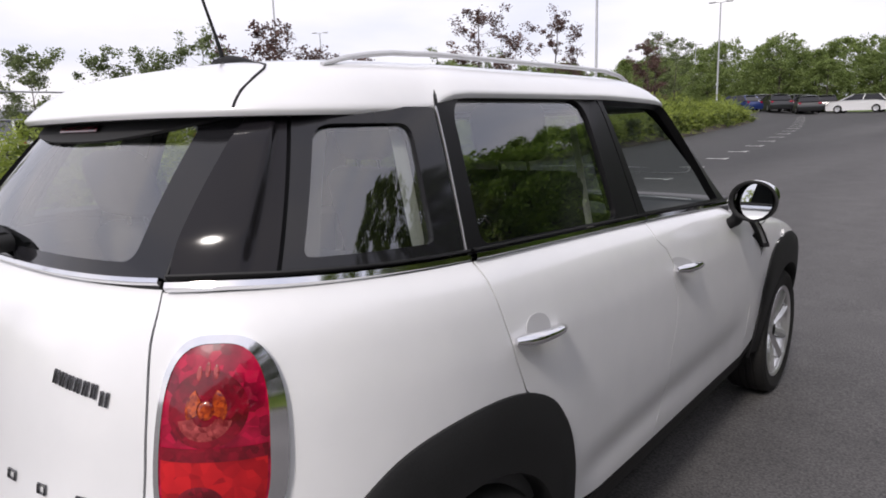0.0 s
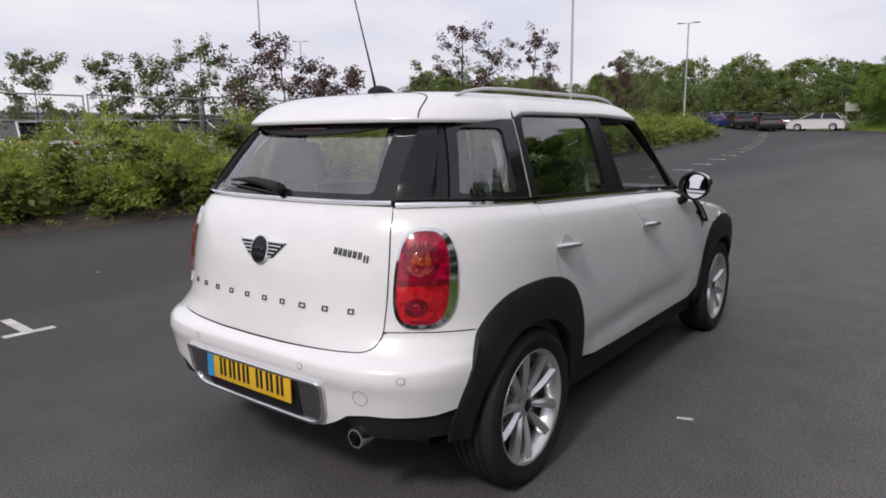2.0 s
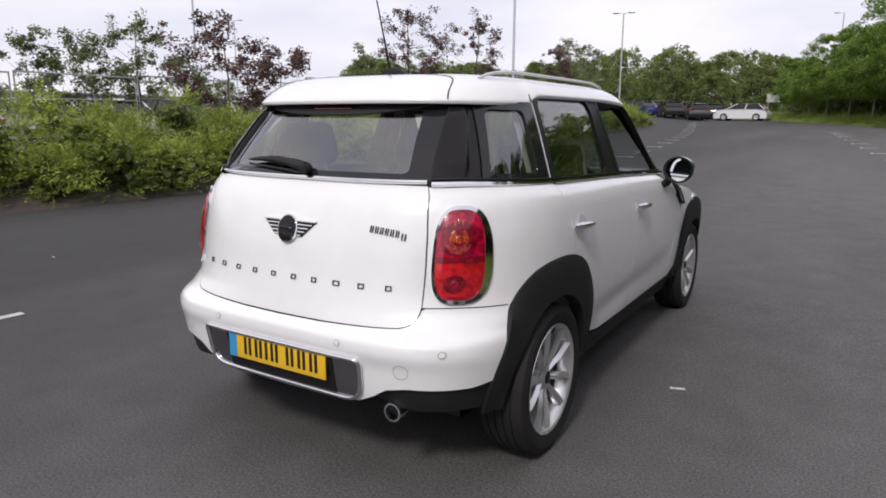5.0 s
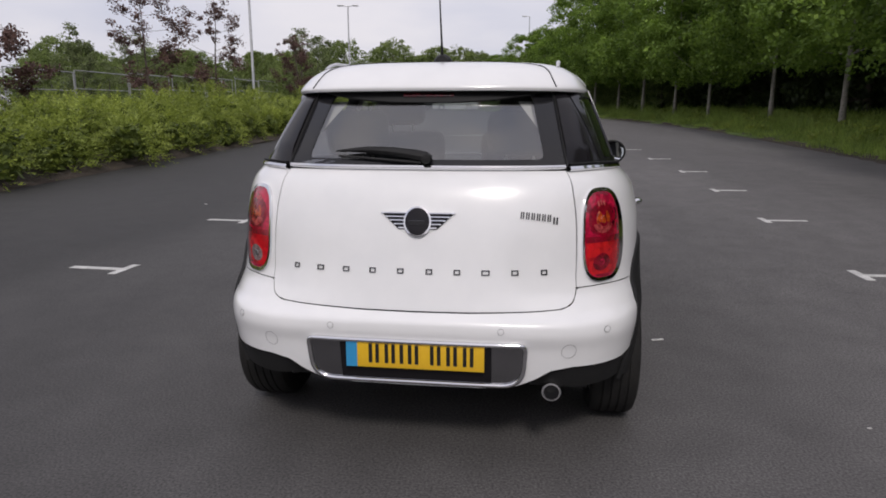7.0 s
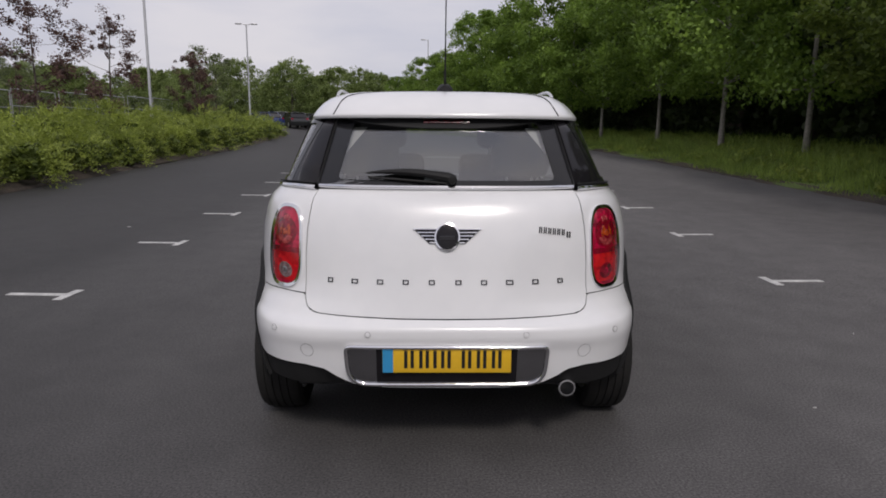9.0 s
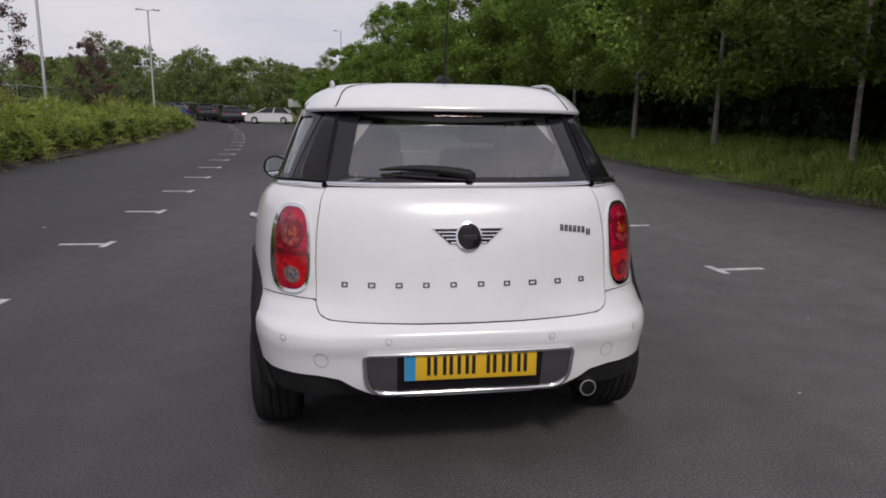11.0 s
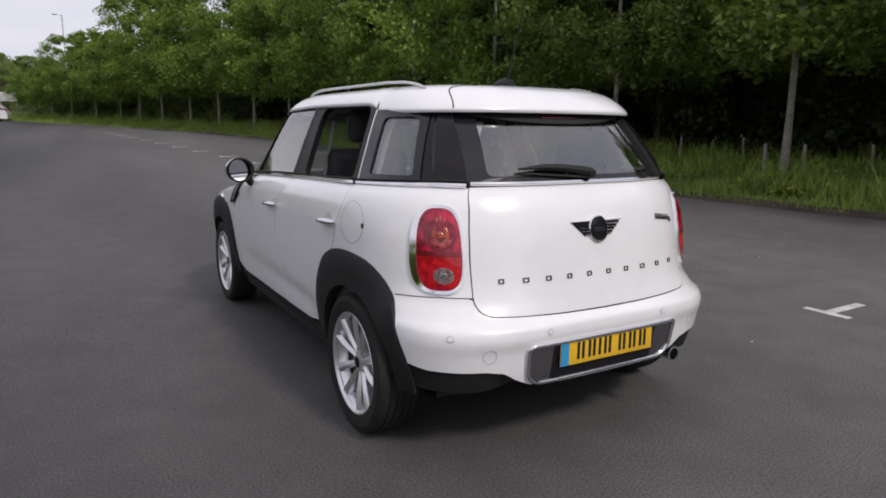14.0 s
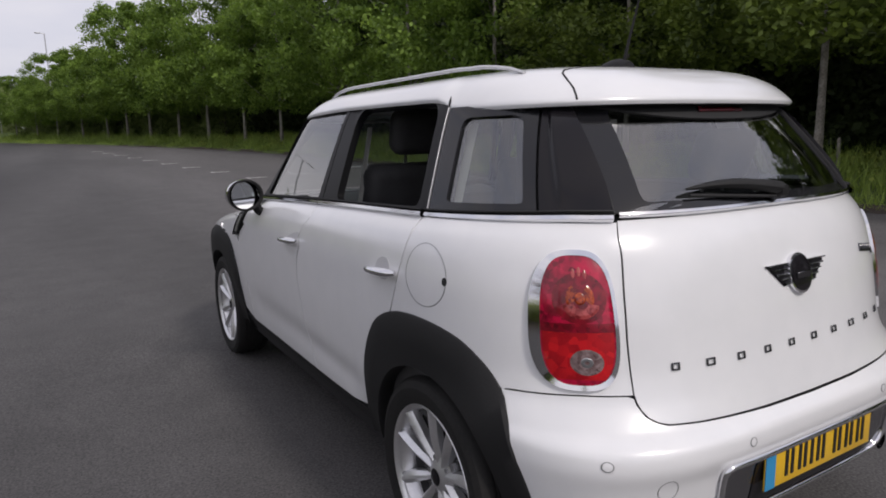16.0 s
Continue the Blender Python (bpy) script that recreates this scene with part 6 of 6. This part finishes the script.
quads("hedge_twigs", np.array(tw), BARK_DARK, None, "stuff", "thin brown twigs inside the hedge", "twigs")

# grass on the verge: upright blades, taller and coarser away from the edge
n = 80000
y = -14 + 80 * rng.random(n) ** 1.15
d = 0.05 + 7.0 * rng.random(n) ** 1.6
ex = np.array([EDGE(v) for v in y])
x = ex + d
clump = 0.6 + 0.5 * np.sin(x * 2.3 + y * 1.1) * np.sin(y * 1.7 - x) + 0.3 * rng.random(n)
h = (0.11 + 0.33 * np.clip(d / 1.0, 0, 1)) * np.clip(clump, 0.3, 1.4) * (0.6 + 0.7 * rng.random(n))
z = np.array([ground_z(a, b) + verge_z(c) - 0.03 for a, b, c in zip(x, y, d)])
p = np.stack([x, y, z], 1)
ang = rng.random(n) * 6.283
w = np.stack([np.cos(ang), np.sin(ang), 0 * ang], 1) * (0.008 + 0.012 * rng.random(n))[:, None]
bend = rng.normal(size=(n, 3)) * np.array([1, 1, 0]) * (h * 0.35)[:, None]
tip = p + bend + np.stack([0 * h, 0 * h, h], 1)
quads("grass", np.stack([p - w, p + w, tip + w * 0.15, tip - w * 0.15], 1), GRASS, None, "stuff", "tall rough green grass on the verge", "grass")
fc, fs = [], []
for i in range(420):
    yy = -10 + 50 * rng.random()
    dd = rng.uniform(0.4, 5)
    xx = EDGE(yy) + dd
    fc.append((xx, yy, ground_z(xx, yy) + verge_z(dd) + 0.15))
    fs.append(rng.uniform(0.15, 0.3))
quads("verge_weeds", leaves(fc, fs, 20000, 0.10, rng, 0.8), LEAF_HEDGE, None, "stuff", "leafy weeds among the grass", "weeds")


# ---------- posts, fence, lamp posts and other cars ----------
for x, y, h in ((10.80, 5.90, 0.72), (11.20, 5.30, 0.70), (13.0, 4.9, 0.62), (13.3, 8.2, 0.6), (12.6, 9.6, 0.6), (13.1, 11.8, 0.6)):
    z = ground_z(x, y) + verge_z(x - EDGE(y))
    post = mesh_part("stake", join(tube([(0, 0, -0.2), (0, 0, h)], [0.036, 0.033], 8), tube([(0, 0, h), (0, 0, h + 0.02)], [0.033, 0.018], 8)), BARK, None)
    post.matrix_basis = pose(x, y, z, prng.uniform(-4, 4), prng.uniform(-4, 4), 0)
    tagged(post, "weathered round wooden tree stake in the grass", "stake", "tree stakes")


def lamp_post(x, y, height, arms, turn):
    post = thing("street_lamp", "tall galvanised steel lamp post with flat lantern heads" if arms > 1 else "steel lamp post with one lantern head", "street lamp", (x, y, ground_z(x, y)), "car park lamps")
    post.rotation_euler.z = radians(turn)
    mesh_part("pole", tube([(0, 0, 0), (0, 0, 1.2), (0, 0, 1.25), (0, 0, height)], [0.085, 0.085, 0.065, 0.045], 12), GALV, post)
    for s in (1, -1)[:arms]:
        mesh_part("bracket", tube([(0, 0, height - 0.05), (s * 0.25, 0, height + 0.02), (s * 0.36, 0, height + 0.03)], 0.03, 8), GALV, post)
        mesh_part("lantern", box(s * 0.56, 0, height + 0.03, 0.46, 0.26, 0.09, 0.035), GALV, post, "flat grey lantern head")
    return post


for x, y, h, arms, turn in ((-12.8, 27.6, 10.0, 2, 12), (-13.8, 48.0, 7.8, 2, 8), (-33, 25, 10, 2, 30), (-50, 43, 9.3, 2, 35), (-80, 24, 9.0, 2, 40), (-30, 90, 8.6, 2, 10), (-0.4, 71, 9.6, 1, 180), (-140, 56, 9, 2, 40)):
    lamp_post(x, y, h, arms, turn)


def fence_panel(x, y, turn, length=3.45):
    """A mesh site-fence panel on its feet."""
    f = thing("fence_panel", "galvanised temporary mesh fence panel", "fence", (x, y, ground_z(x, y)), "site fence panels")
    f.rotation_euler.z = radians(turn)
    for px in (0.03, length - 0.03):
        mesh_part("fence_upright", tube([(px, 0, 0.05), (px, 0, 2.14)], 0.021, 8), GALV, f)
        mesh_part("fence_foot", box(px, 0, 0.07, 0.22, 0.60, 0.13, 0.03), SOIL, f)
    for z in (0.18, 1.45, 2.12):
        mesh_part("fence_rail", tube([(0.03, 0, z), (length - 0.03, 0, z)], 0.022 if z != 1.45 else 0.016, 8), GALV, f)
    wires = []
    for i in range(26):
        px = 0.08 + (length - 0.16) * i / 25
        wires.append(tube([(px, 0, 0.18), (px, 0, 2.1)], 0.0013, 4, False))
    mesh_part("fence_mesh", join(*wires), GALV, f)["kind"] = "stuff"
    return f


fence = fence_panel(-16.6, -4.0, 92)
for i in range(1, 13):
    yy = -4.0 + 3.5 * i
    m = Matrix.Translation((-16.6 - 0.03 * i, yy, ground_z(-16.6, yy))) @ pose(0, 0, 0, 0, 0, 91 + prng.uniform(-2, 2))
    copy_thing(fence, m)


def parked_car(paint, label, tall=1.45, long=4.3):
    """A plain parked car: lofted body, dark glasshouse, pillars, lamps and four wheels."""
    c = thing("parked_car", label, "car", (0, 0, 0), "parked cars")
    L, H = long, tall
    prof = [(-0.5, 0.35), (-0.5, 0.62), (-0.47, 0.86), (-0.30, 0.97), (0.27, 0.99), (0.42, 0.92), (0.495, 0.70), (0.5, 0.38)]
    v, f = [], []
    for x, _ in ((-0.84, 0), (-0.90, 0), (0.90, 0), (0.84, 0)):
        for a, b in prof:
            k = 0.97 if abs(x) < 0.88 else 1
            v.append((x * (1 if b < 0.95 else 0.95), a * L * k, b * H / 1.45))
        v += [(x * 0.97, 0.5 * L * 0.98, 0.2), (x * 0.97, -0.5 * L * 0.98, 0.2)]
    k = len(prof) + 2
    for i in range(3):
        for j in range(k):
            m = (j + 1) % k
            f.append((i * k + j, i * k + m, (i + 1) * k + m, (i + 1) * k + j))
    f += [tuple(range(k)), tuple(reversed(range(3 * k, 4 * k)))]
    bm = bmesh.new()
    for p in v:
        bm.verts.new(p)
    bm.verts.ensure_lookup_table()
    for q in f:
        bm.faces.new([bm.verts[i] for i in q])
    bmesh.ops.bevel(bm, geom=[e for e in bm.edges if e.calc_face_angle(0) > 0.5], offset=0.05, segments=2, affect="EDGES")
    bmesh.ops.recalc_face_normals(bm, faces=bm.faces[:])
    bm.verts.index_update()
    mesh_part("body", ([tuple(p.co) for p in bm.verts], [tuple(p.index for p in q.verts) for q in bm.faces]), paint, c)
    bm.free()
    s = H / 1.45
    gl = [(-0.455, 0.93, 0.80), (-0.33, 1.40, 0.60), (0.06, 1.42, 0.60), (0.27, 0.96, 0.78)]
    gv = [(w, a * L, b * s) for a, b, w in gl] + [(-w, a * L, b * s) for a, b, w in gl]
    mesh_part("glasshouse", (gv, [(0, 1, 2, 3), (7, 6, 5, 4), (0, 4, 5, 1), (1, 5, 6, 2), (2, 6, 7, 3)]), FRIT, c, "dark car windows", 20)
    rv = [(w * e, a * L, b * s) for w, a, b in ((0.63, -0.36, 1.375), (0.61, -0.30, 1.43), (0.60, 0.0, 1.45), (0.61, 0.08, 1.405)) for e in (1, 0.4, -0.4, -1)]
    rv = [(x, y, z + (0.02 if abs(x) < 0.4 else 0)) for x, y, z in rv]
    rf = [(i * 4 + j, i * 4 + j + 1, (i + 1) * 4 + j + 1, (i + 1) * 4 + j) for i in range(3) for j in range(3)]
    mesh_part("roof", (rv, rf), paint, c)
    for sx in (1, -1):
        for a, b in (((0.27, 0.97, 0.79), (0.06, 1.42, 0.61)), ((-0.09, 0.97, 0.80), (-0.11, 1.42, 0.61)), ((-0.44, 0.95, 0.80), (-0.33, 1.40, 0.61))):
            mesh_part("pillar", tube([(sx * a[2], a[0] * L, a[1] * s), (sx * b[2], b[0] * L, b[1] * s)], 0.035, 6), paint, c)
        mesh_part("headlight", box(sx * 0.68, 0.472 * L, 0.70 * s, 0.34, 0.12, 0.14, 0.04), CLEAR_LENS, c)
        mesh_part("tail_light", box(sx * 0.74, -0.480 * L, 0.80 * s, 0.22, 0.10, 0.16, 0.03), RED_LENS, c)
        for wy in (0.30, -0.305):
            m = pose(sx * 0.80, wy * L, 0.32, 0, 90 * sx, 0)
            w = mesh_part("wheel", moved(lathe([(0.20, 0.09), (0.30, 0.085), (0.32, 0.05), (0.32, -0.09), (0.2, -0.09)], 24), m), RUBBER, c)
            mesh_part("rim", moved(lathe([(0.0, 0.085), (0.05, 0.09), (0.12, 0.07), (0.20, 0.092)], 20), m), SILVER, w)
    return c


def car_paint(name, colour):
    return base_material(name, colour, 0.3, 0.1, 0.8)


W_ = parked_car(car_paint("paint_white", (0.75, 0.75, 0.76)), "white estate car parked in the car park", 1.5, 4.5)
B_ = parked_car(car_paint("paint_blue", (0.02, 0.04, 0.16)), "dark blue hatchback parked in the car park", 1.42, 4.1)
K_ = parked_car(car_paint("paint_black", (0.015, 0.016, 0.018)), "black car parked in the car park", 1.5, 4.4)
S_ = parked_car(car_paint("paint_silver", (0.36, 0.37, 0.38)), "silver car parked in the car park", 1.45, 4.3)


def stand(c, x, y, turn, first=False):
    m = Matrix.Translation((x, y, ground_z(x, y))) @ pose(0, 0, 0, 0, 0, turn)
    if first:
        c.matrix_basis = m
    else:
        copy_thing(c, m)


stand(W_, -7.2, 63.0, 84, True)
stand(B_, -16.3, 61.5, 62, True)
stand(K_, -13.6, 63.0, 28, True)
stand(S_, -13.0, 68.5, 10, True)
for c, x, y, turn in ((K_, -11.2, 63.2, 20), (K_, -12.4, 66.0, 24), (S_, -15.8, 67.5, 12), (K_, -10.6, 69.0, 8), (W_, -20.8, 3.6, 96), (W_, -21.2, 6.3, 95), (W_, -21.4, 8.9, 97), (W_, -21.0, 0.9, 95),
                     (S_, -20.9, -1.8, 95), (W_, -27.2, 5.0, 92), (S_, -27.4, 10.6, 93), (B_, -27.0, 7.9, 92), (W_, -21.5, 11.6, 94), (K_, -21.6, 14.3, 95), (W_, -27.3, 13.5, 92), (S_, -27.6, 2.2, 94), (S_, -21.8, 17.1, 94), (W_, -21.9, 20.0, 94)):
    stand(c, x, y, turn)
sign = thing("site_sign", "small white site sign on two posts by the far trees", "sign", (-5.2, 69.0, ground_z(-5.2, 69.0)))
mesh_part("board", box(0, 0, 2.0, 1.5, 0.06, 0.8, 0.02), LINE, sign)
for dx in (-0.6, 0.6):
    mesh_part("post", tube([(dx, 0.05, 0), (dx, 0.05, 2.3)], 0.04, 8), GALV, sign)
# low pale sheds beyond the fence
shed = thing("warehouse", "long low pale warehouse beyond the parked cars", "building", (-95, 50, 0))
mesh_part("wall", box(0, 0, 2.2, 14, 60, 4.4), GALV, shed)
mesh_part("roof", box(0, 0, 4.6, 14.6, 60.6, 0.35, 0.05), RAIL, shed)

# litter on the asphalt
for x, y, w, t in ((1.19, 0.95, 0.075, 20), (2.9, 1.15, 0.03, 60), (1.9, -0.1, 0.02, 0), (-4.9, 1.0, 0.04, 10), (2.2, -1.2, 0.025, 40), (-4.3, 6.0, 0.05, 0), (4.6, 1.7, 0.03, 15)):
    bit = mesh_part("litter_scrap", box(0, 0, 0, w, w * 0.2, 0.006, 0.001, 1), LINE, None, "", 0)
    bit.matrix_basis = pose(x, y, ground_z(x, y) + 0.004, 3, 0, t)
    tagged(bit, "small pale scrap of litter on asphalt", "litter")
